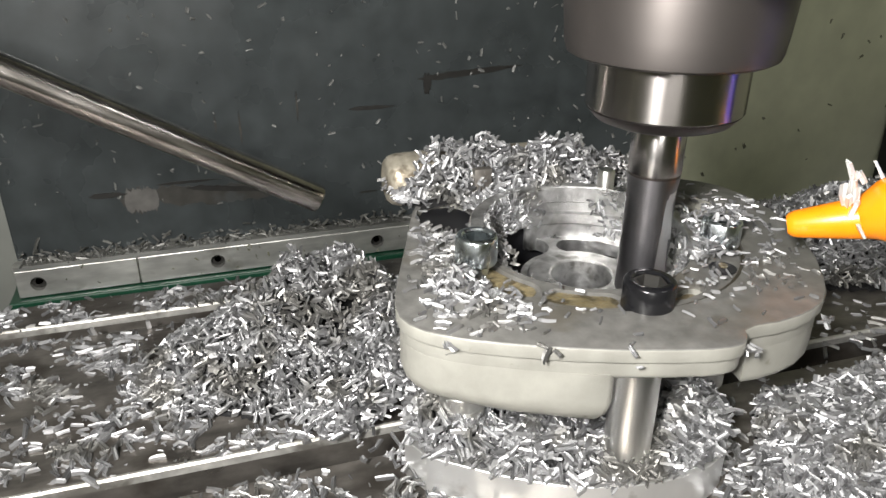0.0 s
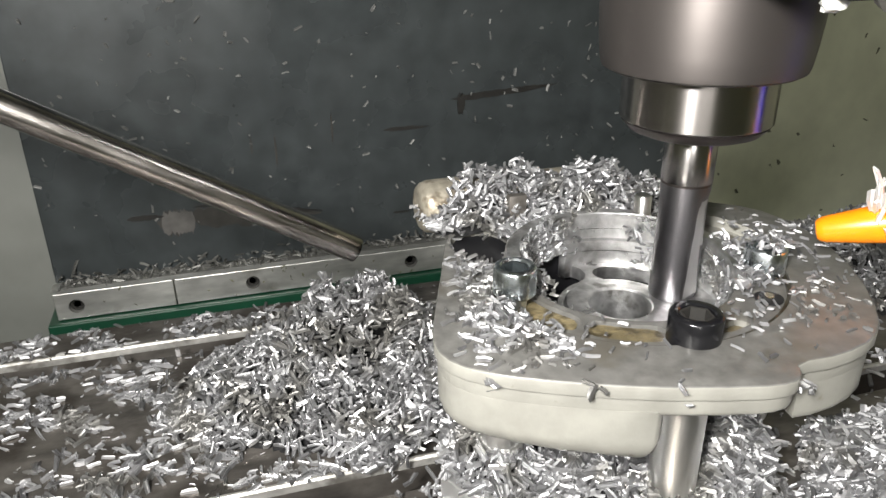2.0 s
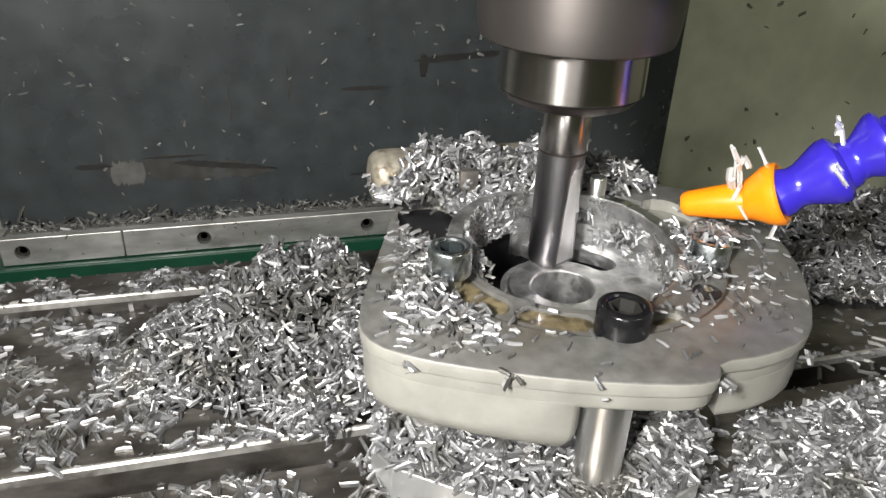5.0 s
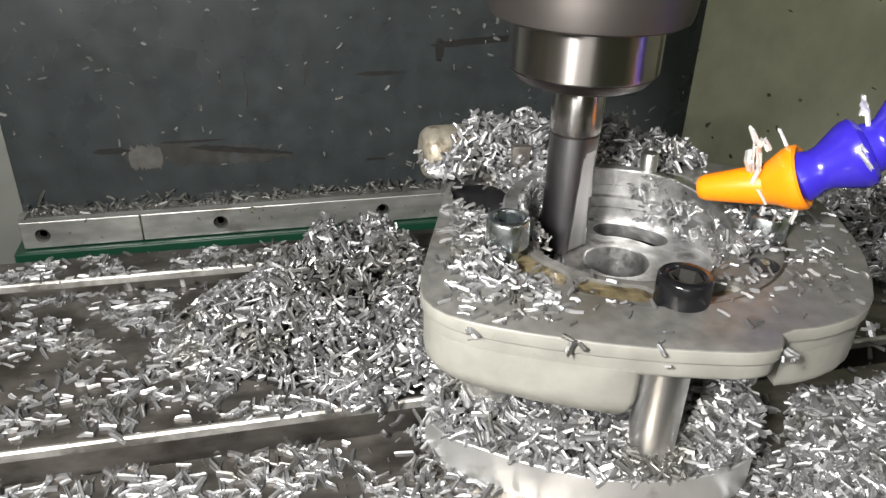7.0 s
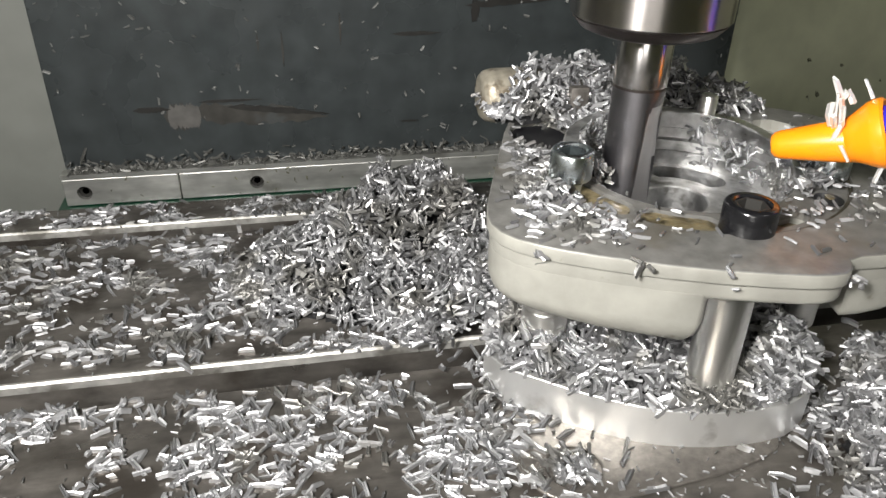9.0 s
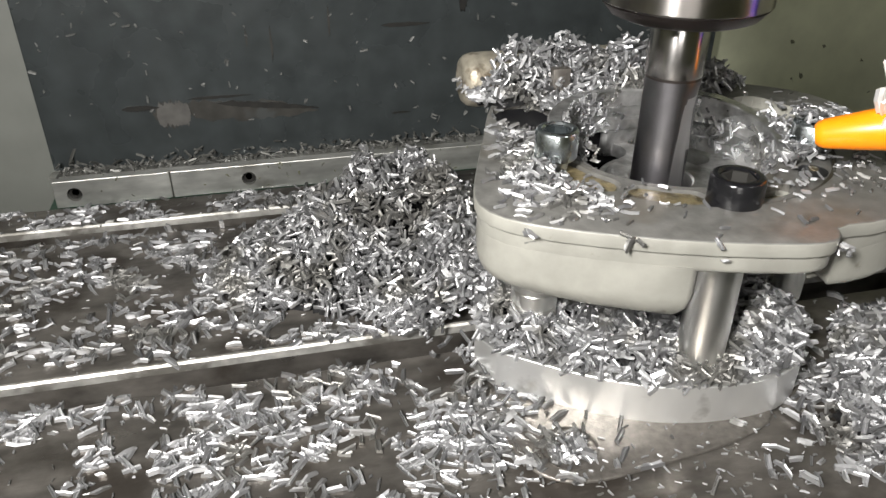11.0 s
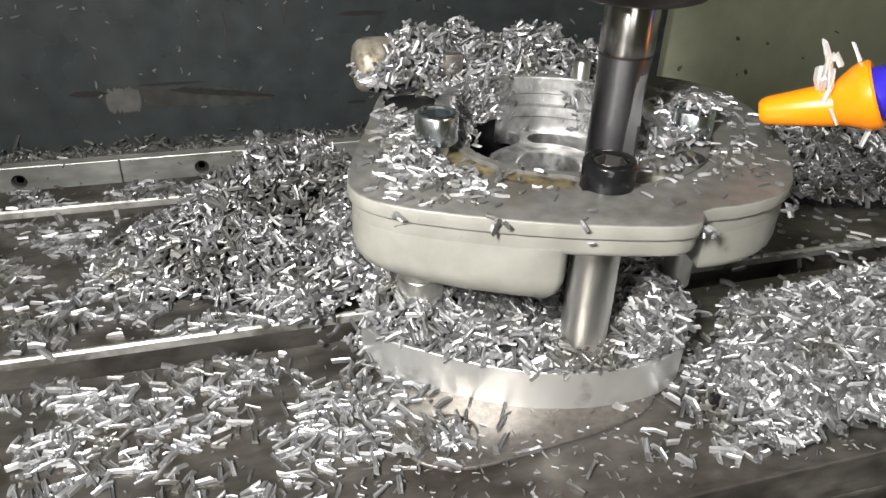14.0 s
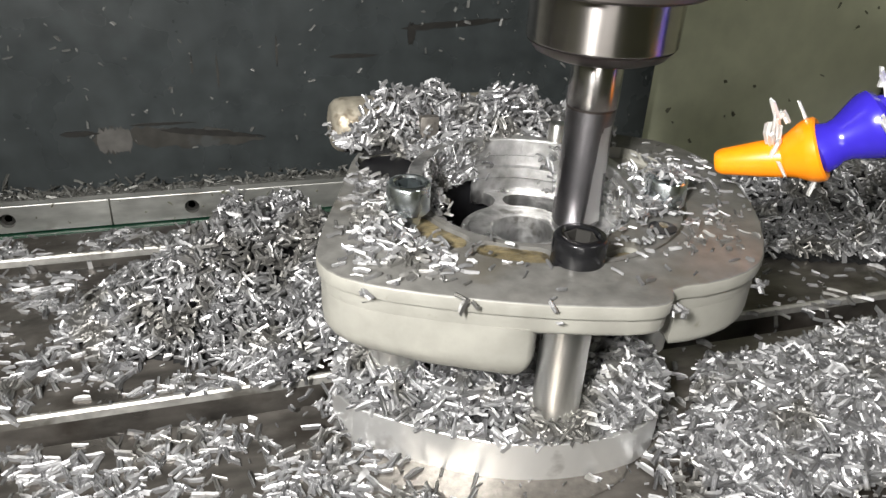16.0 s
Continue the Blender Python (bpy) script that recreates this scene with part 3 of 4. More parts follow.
    # added cup, coloured black as the shade seen through the windows
    add("cavity", lathe([(0.0, 0.0395), (0.0345, 0.0395), (0.0345, 0.0559), (0.0335, 0.0559), (0.0335, 0.0403), (0.0, 0.0403)], 64, Matrix.Translation((bx, by, 0))), M_BLACK, "black cup painted as the shade below the windows")
    for a0, a1, r0, r1, d in ((-163, -143, 0.0334, 0.0409, 0.0024), (-127, -109, 0.0331, 0.0399, 0.0022), (-75, -69, 0.0351, 0.0399, 0.0048)):
        add("pocket_floor", prism(arc_band(bx, by, r0, r1, a0, a1), DECK - d - 0.0004, DECK - d), M_OIL, "oily tan sediment in a pocket")
    # thin dark band painting the shadow line of the recess step
    add("recess_shade", prism(arc_band(bx, by, 0.0434, 0.0443, -168, -6, 60), DECK - 0.0014, DECK - 0.0006), M_RECESS, "dark line painted as shade along the recess edge")
    # black filling just under the deck, stands for the depth's shade in this port
    add("port_shade", prism(smooth_loop([(0.0575, 0.1905), (0.0755, 0.1905), (0.0760, 0.2145), (0.0585, 0.2145)], 2), 0.0450, 0.0632), M_BLACK, "black plug for the shade in the port")
    # round black plug that paints the small hole dark inside
    add("hole_shade", prism(circle(0.1288, 0.1502, 0.0037, 32), 0.0565, 0.0640), M_BLACK, "black plug for the shade in the hole")
    add("port_floor", prism(smooth_loop([(0.1280, 0.1500), (0.1300, 0.1494), (0.1310, 0.1515), (0.1290, 0.1530)], 2), 0.0565, 0.0643), M_OIL, "oily tan sediment in a hole")
    return c


ON_TABLE.append(casting())


def stub_tube():
    m = Matrix.Translation((0.054, 0.232, 0.0680)) @ pose(0, 0, 0, 0, 90, 0)
    s = thing("pipe_stub", "grimy pale metal pipe stub with rounded end under chips", "pipe", (0.054, 0.232, 0.0680))
    inv = Matrix.Translation((-0.054, -0.232, -0.0680))
    bm = lathe([(0.0, 0.0004), (0.0052, 0.0), (0.0070, 0.0006), (0.0083, 0.0020), (0.0089, 0.0042), (0.0090, 0.0140), (0.0086, 0.0150), (0.0085, 0.0600), (0.0, 0.0600)], 48, inv @ m)
    part("tube", bm, M_BRASS, s, "", True)
    return s


ON_TABLE.append(stub_tube())

pin = part("dowel_pin", lathe([(0.0022, 0), (0.0028, 0.0005), (0.0028, 0.0058), (0.0023, 0.0064)], 24), M_POST, None, "short bright dowel pin standing by the bore", True)
pin.matrix_world = Matrix.Translation((0.1222, 0.2050, 0.0680))
ON_TABLE.append(tagged(pin, category="pin"))


def cap_screw(mat, label, wide=1.0, inner=None):
    s = thing("socket_cap_screw", label, "screw")
    r, h = 0.0065, 0.0080
    prof = [(r * 0.93, 0), (r, 0.0005), (r, h - 0.0008), (r - 0.0003, h - 0.0003), (r - 0.0008, h), (0.0046, h)]
    head = part("head", lathe(prof + [(0.0041, h - 0.0005), (0.0041, h - 0.0052), (0.0, h - 0.0052)], 48), mat, s, "", True, 35)
    part("socket", lathe([(0.0041, h - 0.0006), (0.0041, h - 0.0050), (0.0001, h - 0.0050), (0.0001, h - 0.0046), (0.0035, h - 0.0046), (0.0035, h - 0.0006)], 6, None, True), inner or M_HOLE, head, "dark hexagon socket")
    part("shank", lathe([(0.0040, 0), (0.0040, -0.004)][::-1], 24), mat, s)
    for p in s.children_recursive:
        p.data.transform(Matrix.Diagonal((wide, wide, 1, 1)))
    return s


def place_screw(s, x, y, z, tilt=0.0):
    s.matrix_world = Matrix.Translation((x, y, z)) @ pose(0, 0, 0, 0, tilt, 20)
    ON_TABLE.append(s)


place_screw(cap_screw(M_BLACKBOLT, "black oxide socket cap screw standing on the milled deck"), 0.0975, 0.1378, DECK - 0.0014)
zinc = cap_screw(M_ZINC, "zinc plated socket cap screw half hidden in chips", 0.88, M_ZINCDARK)
place_screw(zinc, 0.0637, 0.1688, DECK + 0.0015)
place_screw(copy_thing(zinc, Matrix.Identity(4)), 0.1370, 0.1635, DECK - 0.0008)


# ---- spindle, chuck and cutter ----
def spindle_head():
    s = thing("spindle_head", "black spindle nose with lumps of pale grease and chips", "spindle", (BORE[0], BORE[1], 0.1425))
    part("nose", lathe([(0.010, 0.001), (0.0330, 0.001), (0.0340, 0.002), (0.0340, 0.014), (0.038, 0.016), (0.038, 0.30), (0.010, 0.30)], 64), M_BLACK, s, "", True)
    part("face_plate", box(-0.012, 0.100, -0.058, 0.050, 0.0, 0.012, 0.002), M_BLACK, s, "black face plate", True)
    for a, r, w in ((-70, 0.046, 0.006), (-45, 0.050, 0.0045), (-100, 0.052, 0.003)):
        bm = bmesh.new()
        bmesh.ops.create_icosphere(bm, subdivisions=3, radius=1.0)
        for v in bm.verts:
            v.co *= 1 + 0.35 * noise.noise(v.co * 1.7 + Vector((a, 0, 0)))
        bmesh.ops.transform(bm, matrix=Matrix.Translation((r * math.cos(radians(a)), r * math.sin(radians(a)), -0.001)) @ Matrix.Diagonal((w, w * 0.7, w * 0.55, 1)), verts=bm.verts)
        part("grease_lump", bm, M_GREASE, s, "pale lump of grease and chips", True)
    return s


def chuck():
    c = thing("collet_chuck", "spinning steel collet chuck with clamping nut", "chuck", (BORE[0], BORE[1], 0.1025))
    part("body", lathe([(0.010, 0.0172), (0.0248, 0.0172), (0.0262, 0.0180), (0.0267, 0.0196), (0.0272, 0.0240), (0.0276, 0.0290), (0.0278, 0.0330), (0.0278, 0.0405), (0.010, 0.0405)], 96), M_CHUCK, c, "dark blurred body", True)
    part("clamping_nut", lathe([(0.008, 0.0036), (0.0196, 0.0036), (0.0203, 0.0042), (0.0203, 0.0174), (0.008, 0.0174)], 96), M_NUT, c, "ground bright nut", True)
    part("nut_rim", lathe([(0.0066, 0.0), (0.0150, 0.0), (0.0176, 0.0010), (0.0198, 0.0035), (0.0066, 0.0035)], 96), M_NUTDARK, c, "dark chamfered rim", True)
    return c


FLUTE = radians(-64)


def end_mill():
    m = thing("end_mill", "spinning carbide end mill cutting the bore", "cutter", (BORE[0], BORE[1], 0.0516))
    part("shank", lathe([(0.0070, 0.0368), (0.0072, 0.0372), (0.0072, 0.0515), (0.0070, 0.0518)], 64), M_SHANK, m, "polished bright shank", True)
    # two long flutes that run out towards the shank
    bm = bmesh.new()
    rings, n = [], 64
    for k in range(25):
        u = k / 24
        z = 0.0367 * u
        run = 1 - max(0.0, min(1.0, (u - 0.74) / 0.2))
        ring = []
        for j in range(n):
            a = 2 * math.pi * j / n
            away = abs((a - FLUTE - 0.25 * u + math.pi / 2) % math.pi - math.pi / 2)
            deep = max(0.0, 1 - (away / 0.60) ** 2) ** 0.5 * run
            r = (0.0070 if z > 0.0005 else 0.0064) * (1 - 0.22 * deep)
            ring.append(bm.verts.new((r * math.cos(a), r * math.sin(a), z)))
        rings.append(ring)
    for p, q in zip(rings, rings[1:]):
        for j in range(n):
            bm.faces.new((p[j], p[(j + 1) % n], q[(j + 1) % n], q[j]))
    bm.faces.new(rings[0][::-1])
    bm.faces.new(rings[-1])
    body = part("flute_body", bm, M_FLUTE, m, "dark fluted cutting length", True, 50)
    body.data.materials.append(M_GASH)
    for f in body.data.polygons:
        if math.hypot(f.center.x, f.center.y) < 0.0066 and 0.001 < f.center.z < 0.036:
            f.material_index = 1
    part("neck_ring", lathe([(0.0060, 0.0362), (0.0071, 0.0363), (0.0071, 0.0372), (0.0060, 0.0373)], 64), M_NUTDARK, m, "dark ring above the flutes", True)
    return m


HEAD = spindle_head()
ON_HEAD.append(HEAD)
CHUCK, MILL = chuck(), end_mill()


def coolant_hose():
    h = thing("coolant_hose", "orange coolant nozzle on a blue segmented hose with stuck chips", "hose", (0.132, 0.158, 0.0768))
    inv = Matrix.Translation((-0.132, -0.158, -0.0768))
    pts = [Vector(p) for p in HOSE]

    def along(a, b):
        d = b - a
        return inv @ Matrix.Translation(a) @ d.to_track_quat("Z", "Y").to_matrix().to_4x4(), d.length
    m, ln = along(pts[0], pts[1])
    part("nozzle", lathe([(0.0016, 0.004), (0.0016, 0.0), (0.0024, -0.0004), (0.0031, 0.0003), (0.0036, 0.0016), (0.0047, ln * 0.6), (0.0054, ln * 0.97), (0.0054, ln + 0.002)], 40, m), M_ORANGE, h, "orange plastic nozzle", True)
    m, ln = along(pts[1], pts[2])
    part("collar", lathe([(0.0050, 0.0), (0.0056, 0.0004), (0.0062, ln * 0.25), (0.0080, ln * 0.62), (0.0085, ln * 0.80), (0.0085, ln), (0.0078, ln + 0.0006), (0.0062, ln + 0.0002), (0.0050, ln * 0.9)], 40, m), M_ORANGE, h, "orange plastic collar", True)
    for a, b in zip(pts[2:], pts[3:]):
        m, ln = along(a, b)
        part("segment", lathe([(0.0050, -0.002), (0.0066, -0.0008), (0.0064, 0.0015), (0.0056, ln * 0.22), (0.0058, ln * 0.34), (0.0084, ln * 0.68), (0.0090, ln * 0.78), (0.0090, ln * 0.90), (0.0080, ln * 0.97), (0.0066, ln), (0.0050, ln)], 40, m), M_BLUE, h, "blue plastic hose segment", True)
    # chips stuck on nozzle and hose: segment, place along it, distance from the axis, degrees up from the front, length
    lie = random.Random(3)
    for k, u, r, phi, tall in ((0, 0.80, 0.0056, 70, 0.0075), (0, 0.92, 0.0066, 62, 0.0095), (1, 0.12, 0.0085, 75, 0.0115), (1, 0.35, 0.0082, 84, 0.0085), (0, 0.86, 0.0054, 30, 0.0060), (0, 0.97, 0.0060, -15, 0.0055),
                               (1, 0.80, 0.0092, 92, 0.0065), (0, 0.93, 0.0060, 44, 0.0055), (2, 0.88, 0.0094, 18, 0.0070), (2, 0.84, 0.0094, 2, 0.0070), (3, 0.30, 0.0070, 85, 0.0080), (3, 0.36, 0.0080, 95, 0.0085), (3, 0.25, 0.0068, 75, 0.0070), (1, 0.60, 0.0086, -75, 0.0085),
                               (0, 0.88, 0.0060, 75, 0.0080), (0, 0.96, 0.0068, 55, 0.0075), (1, 0.05, 0.0078, 66, 0.0100), (1, 0.20, 0.0084, 80, 0.0090), (0, 0.84, 0.0058, 52, 0.0065)):
        axis = (pts[k + 1] - pts[k]).normalized()
        front = Vector((-0.5, -0.8, 0.1))
        front = (front - axis * front.dot(axis)).normalized()
        top = axis.cross(front) if axis.cross(front).z > 0 else front.cross(axis)
        out = front * math.cos(radians(phi)) + top * math.sin(radians(phi))
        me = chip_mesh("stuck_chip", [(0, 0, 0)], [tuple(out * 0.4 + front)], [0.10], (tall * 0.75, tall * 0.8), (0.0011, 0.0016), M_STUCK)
        ob = new("stuck_chip", me)
        long_side = max((v.co for v in me.vertices), key=lambda c: c.length)
        want = out * (0.8 if phi > 40 else 0.1) + top * 0.3 + axis * lie.uniform(-0.2, 0.6)
        lift = tall * (0.30 if phi > 40 else 0.05)
        me.transform(inv @ Matrix.Translation(pts[k] + axis * (pts[k + 1] - pts[k]).length * u + out * (r + lift)) @ long_side.rotation_difference(want).to_matrix().to_4x4())
        ob.parent = h
        tagged(ob, "bright aluminium chip stuck on the nozzle")
    return h


HOSE = [(0.1309, 0.158, 0.0774), (0.1435, 0.1478, 0.0819), (0.149, 0.1422, 0.086), (0.1612, 0.1365, 0.0951), (0.1694, 0.132, 0.1036), (0.1792, 0.129, 0.1117), (0.1904, 0.127, 0.1184)]
ON_HEAD.append(coolant_hose())


# ---- the air tube that pokes the pile ----
ROD_ROWS = [
    (0.0, 0.0225, 0.2471, 0.0560, -0.0692, 0.2502, 0.1070), (0.5, 0.0235, 0.2493, 0.0443, -0.0785, 0.2584, 0.1030),
    (1.0, 0.0218, 0.2476, 0.0449, -0.0865, 0.2563, 0.1065), (1.5, 0.0221, 0.2493, 0.0496, -0.0849, 0.2559, 0.1086),
    (2.0, 0.0184, 0.2482, 0.0464, -0.0845, 0.2544, 0.1048), (2.5, 0.0141, 0.2465, 0.0400, -0.0799, 0.2532, 0.0968),
    (3.0, -0.0013, 0.2363, 0.0225, -0.0681, 0.2414, 0.0688), (3.2, -0.0020, 0.2363, 0.0225, -0.0690, 0.2414, 0.0688),
    (3.8, -0.1200, 0.2200, 0.0700, -0.1900, 0.2250, 0.1200), (4.4, -0.3500, 0.2000, 0.1400, -0.4200, 0.2050, 0.1900), (16.0, -0.3500, 0.2000, 0.1400, -0.4200, 0.2050, 0.1900)]


def rod_pose(x, y, z, bx, by, bz):
    d = Vector((bx - x, by - y, bz - z))
    return Matrix.Translation((x, y, z + 0.0018)) @ d.to_track_quat("Z", "Y").to_matrix().to_4x4()


def air_tube():
    a = thing("air_tube", "scuffed chromed metal tube poking at the chips", "tube")
    part("tube", lathe([(0.0032, 0.006), (0.0032, 0.0002), (0.0040, 0.0), (0.0047, 0.0004), (0.0049, 0.0014), (0.0050, 0.42), (0.0032, 0.42)], 40, None, True), M_ROD, a, "", True)
    part("bore", lathe([(0.0031, 0.0050), (0.0031, 0.0060)], 24), M_HOLE, a, "dark inside of the tube")
    a.matrix_world = rod_pose(*ROD_ROWS[0][1:])
    return a


TUBE = air_tube()

# ---- chip piles ----
def inside(poly):
    def test(x, y):
        hit = False
        for (ax, ay), (bx, by) in zip(poly, poly[1:] + poly[:1]):
            if (ay > y) != (by > y) and x < (bx - ax) * (y - ay) / (by - ay) + ax:
                hit = not hit
        return hit
    return test


IN_BLOCK = inside(BLOCK)
BLOCK_IN = inside([(0.092 + (x - 0.092) * 0.86, 0.18 + (y - 0.18) * 0.86) for x, y in BLOCK])
BLOCK_MID = inside([(0.092 + (x - 0.092) * 0.93, 0.18 + (y - 0.18) * 0.93) for x, y in BLOCK])
IN_SLOT = lambda x, y: any(a < y < b for a, b in SLOTS)


def h_left(x, y):
    h = bump(x, y, 0.034, 0.246, 0.034, 0.027, 0.0285) + bump(x, y, 0.050, 0.205, 0.018, 0.034, 0.018) + bump(x, y, 0.006, 0.236, 0.030, 0.019, 0.0100) - bump(x, y, 0.032, 0.218, 0.008, 0.008, 0.008)
    h *= 1 + 0.35 * noise.noise(Vector((x, y, 0)) * 70) + 0.15 * noise.noise(Vector((x, y, 4)) * 220)
    return h if h > 0.0016 else 0.0


def h_right(x, y):
    h = bump(x, y, 0.215, 0.118, 0.085, 0.040, 0.014) + bump(x, y, 0.300, 0.262, 0.060, 0.030, 0.026) + bump(x, y, 0.40, 0.20, 0.06, 0.08, 0.02)
    h *= 1 + 0.3 * noise.noise(Vector((x, y, 5)) * 50) + 0.15 * noise.noise(Vector((x, y, 8)) * 200)
    h *= max(0.0, min(1.0, (math.hypot(x - 0.100, y - 0.187) - 0.056) / 0.014)) * (1 - min(1.0, 1.25 * bump(x, y, 0.190, 0.200, 0.042, 0.036, 1.0))) * max(0.0, min(1.0, (x - 0.125) / 0.03))
    return h if h > 0.0015 else 0.0


mound("chip_pile", "packed inside of a chip heap, darkened as shade in its gaps", (-0.07, 0.075, 0.191, 0.300), h_left, 0.0, packed=0.62)
mound("chip_pile", "packed inside of a wide chip heap, darkened as shade in its gaps", (0.126, 0.44, 0.103, 0.306), h_right, 0.0)


def ground_left(x, y):
    h = h_left(x, y)
    return h if h > 0 else (-0.012 if IN_SLOT(x, y) else 0.0)


scatter("chips", "bright aluminium milling chips heaped beside the casting", 6700, (-0.075, 0.080, 0.185, 0.302),
        lambda x, y: min(1.0, h_left(x, y) / 0.006), ground_left, (-0.0070, 0.0030), tilt_pile=1.8, size=0.93)
scatter("chips", "loose aluminium chips strewn over the steel table", 3000, (-0.20, 0.06, 0.190, 0.307),
        lambda x, y: 0.52 * max(0.0, min(1.0, 0.40 + 1.3 * noise.noise(Vector((x, y, 2)) * 55) + 0.7 * noise.noise(Vector((x, y, 3)) * 160))), ground_left)
scatter("chips", "loose aluminium chips strewn along the table front", 1700, (-0.17, 0.050, 0.102, 0.177),
        lambda x, y: 0.54 * max(0.0, min(1.0, 0.30 + 1.5 * noise.noise(Vector((x, y, 9)) * 48) + 0.8 * noise.noise(Vector((x, y, 6)) * 150) + bump(x, y, 0.0, 0.155, 0.05, 0.02, 0.3))), ground_left)
def h_block(x, y):
    if not IN_BLOCK(x, y):
        return 0.0134
    k = 1.0 if BLOCK_IN(x, y) else 0.6 if BLOCK_MID(x, y) else 0.15
    h = (0.0045 + 0.0025 * max(0.0, min(1.0, (0.085 - x) / 0.025))) * k * (0.8 + 0.5 * noise.noise(Vector((x, y, 11)) * 80))
    return 0.0134 + h


mound("chip_pile", "packed chips on the fixture block, darkened as shade in their gaps", (0.041, 0.166, 0.128, 0.247), h_block, 0.0134)
scatter("chips", "aluminium chips piled on the fixture block", 5000, (0.040, 0.165, 0.128, 0.245),
        lambda x, y: 1.0 if IN_BLOCK(x, y) else 0.0, h_block, (-0.0003, 0.0032), tilt_pile=0.36)
scatter("chips", "bright aluminium milling chips heaped beside the fixture", 10500, (0.126, 0.345, 0.102, 0.306),
        lambda x, y: 1.0 if h_right(x, y) > 0.002 else (0.45 if y < 0.145 else 0.035), lambda x, y: h_right(x, y), (-0.0010, 0.0030), tilt_pile=0.6, keep=lambda x, y: not IN_BLOCK(x, y))


# chips on the casting
IN_CAST = inside([(0.105 + (x - 0.105) * 0.97, 0.175 + (y - 0.175) * 0.97) for x, y in OUTLINE])
BORE_D = lambda x, y: math.hypot(x - BORE[0], y - BORE[1])


def h_back(x, y):
    h = bump(x, y, 0.076, 0.228, 0.018, 0.011, 0.0110) + bump(x, y, 0.110, 0.221, 0.030, 0.009, 0.0110) + bump(x, y, 0.074, 0.206, 0.006, 0.012, 0.002)
    h *= 1 + 0.5 * noise.noise(Vector((x, y, 7)) * 110)
    return DECK + (h if h > 0.001 and BORE_D(x, y) > 0.0312 else -0.0007)


mound("chip_pile", "packed chips on the back of the casting, darkened as shade in their gaps", (0.056, 0.148, 0.212, 0.246), lambda x, y: max(h_back(x, y), DECK - 0.001), DECK, packed=0.55)
scatter("chips", "aluminium chips heaped over the casting and pipe stub", 2700, (0.054, 0.150, 0.165, 0.248),
        lambda x, y: min(1.0, (h_back(x, y) - DECK) / 0.004), h_back, (-0.0060, 0.0028), tilt_pile=1.6, size=0.80, keep=lambda x, y: math.hypot((x - 0.0668) / 0.0080, (y - 0.2025) / 0.0110) > 1)
scatter("chips", "small aluminium chips stuck on the oily milled deck", 270, (0.036, 0.170, 0.114, 0.215),
        lambda x, y: 0.54 * max(0.05, bump(x, y, 0.135, 0.150, 0.020, 0.018, 0.40) + bump(x, y, 0.155, 0.185, 0.016, 0.02, 0.30) + bump(x, y, 0.060, 0.138, 0.02, 0.006, 0.3)),
        lambda x, y: DECK, keep=lambda x, y: IN_CAST(x, y) and BORE_D(x, y) > 0.0315 and math.hypot(x - 0.1288, y - 0.1502) > 0.0048, size=0.56)
scatter("chips", "bright aluminium chips clustered round a screw on the deck", 400, (0.040, 0.082, 0.130, 0.216),
        lambda x, y: min(1.0, 0.9 * (bump(x, y, 0.056, 0.160, 0.010, 0.014, 1.0) + bump(x, y, 0.062, 0.185, 0.008, 0.014, 0.9) + bump(x, y, 0.073, 0.206, 0.006, 0.012, 0.9) + bump(x, y, 0.060, 0.146, 0.009, 0.006, 0.6))),
        lambda x, y: DECK, (0.0, 0.0035), tilt_pile=0.6, keep=lambda x, y: IN_CAST(x, y) and BORE_D(x, y) > (0.0425 if y < 0.168 else 0.0320) and math.hypot(x - 0.0637, y - 0.1688) > 0.0060 and math.hypot((x - 0.0668) / 0.0080, (y - 0.2025) / 0.0110) > 1, size=0.72)
scatter("chips", "fine aluminium chips stuck on a zinc screw head", 60, (0.129, 0.145, 0.154, 0.171),
        lambda x, y: 1.0 if math.hypot(x - 0.137, y - 0.1635) < 0.0062 else 0.0, lambda x, y: DECK + 0.0076, (0.0, 0.0015), tilt_pile=0.6, size=0.6)
scatter("chips", "fine aluminium chips packed beside the bore", 190, (0.118, 0.150, 0.140, 0.185),
        lambda x, y: 1.0 if 0.0318 < BORE_D(x, y) < 0.0385 + 0.004 * noise.noise(Vector((x, y, 1)) * 150) and -50 < math.degrees(math.atan2(y - BORE[1], x - BORE[0])) < 12 else 0.0,
        lambda x, y: DECK - 0.0009, (0.0, 0.0030), tilt_pile=0.7, size=0.6, keep=lambda x, y: math.hypot(x - 0.1288, y - 0.1502) > 0.0048)
scatter("chips", "aluminium chips filling a bolt hole", 90, (0.050, 0.066, 0.121, 0.137),
        lambda x, y: 1.0 if math.hypot(x - 0.058, y - 0.1292) < 0.0066 else 0.0, lambda x, y: 0.0004, (0.0, 0.0012), tilt_pile=0.5, size=0.8)
scatter("chips", "aluminium chips lying at the foot of the fixture block", 85, (0.036, 0.080, 0.112, 0.160),
        lambda x, y: 0.6 * max(0.0, bump(x, y, 0.046, 0.150, 0.012, 0.010, 1.0) + bump(x, y, 0.052, 0.138, 0.014, 0.012, 0.7) + 0.08),
        lambda x, y: 0.0010, (0.0, 0.002), keep=lambda x, y: not IN_BLOCK(x, y) and math.hypot(x - 0.058, y - 0.1292) > 0.007)
scatter("chips", "loose aluminium chips strewn before the fixture block", 90, (0.07, 0.19, 0.103, 0.135),
        lambda x, y: 0.5 * max(0.04, min(1.0, (x - 0.10) / 0.06)), lambda x, y: 0.0010, keep=lambda x, y: not IN_BLOCK(x, y))


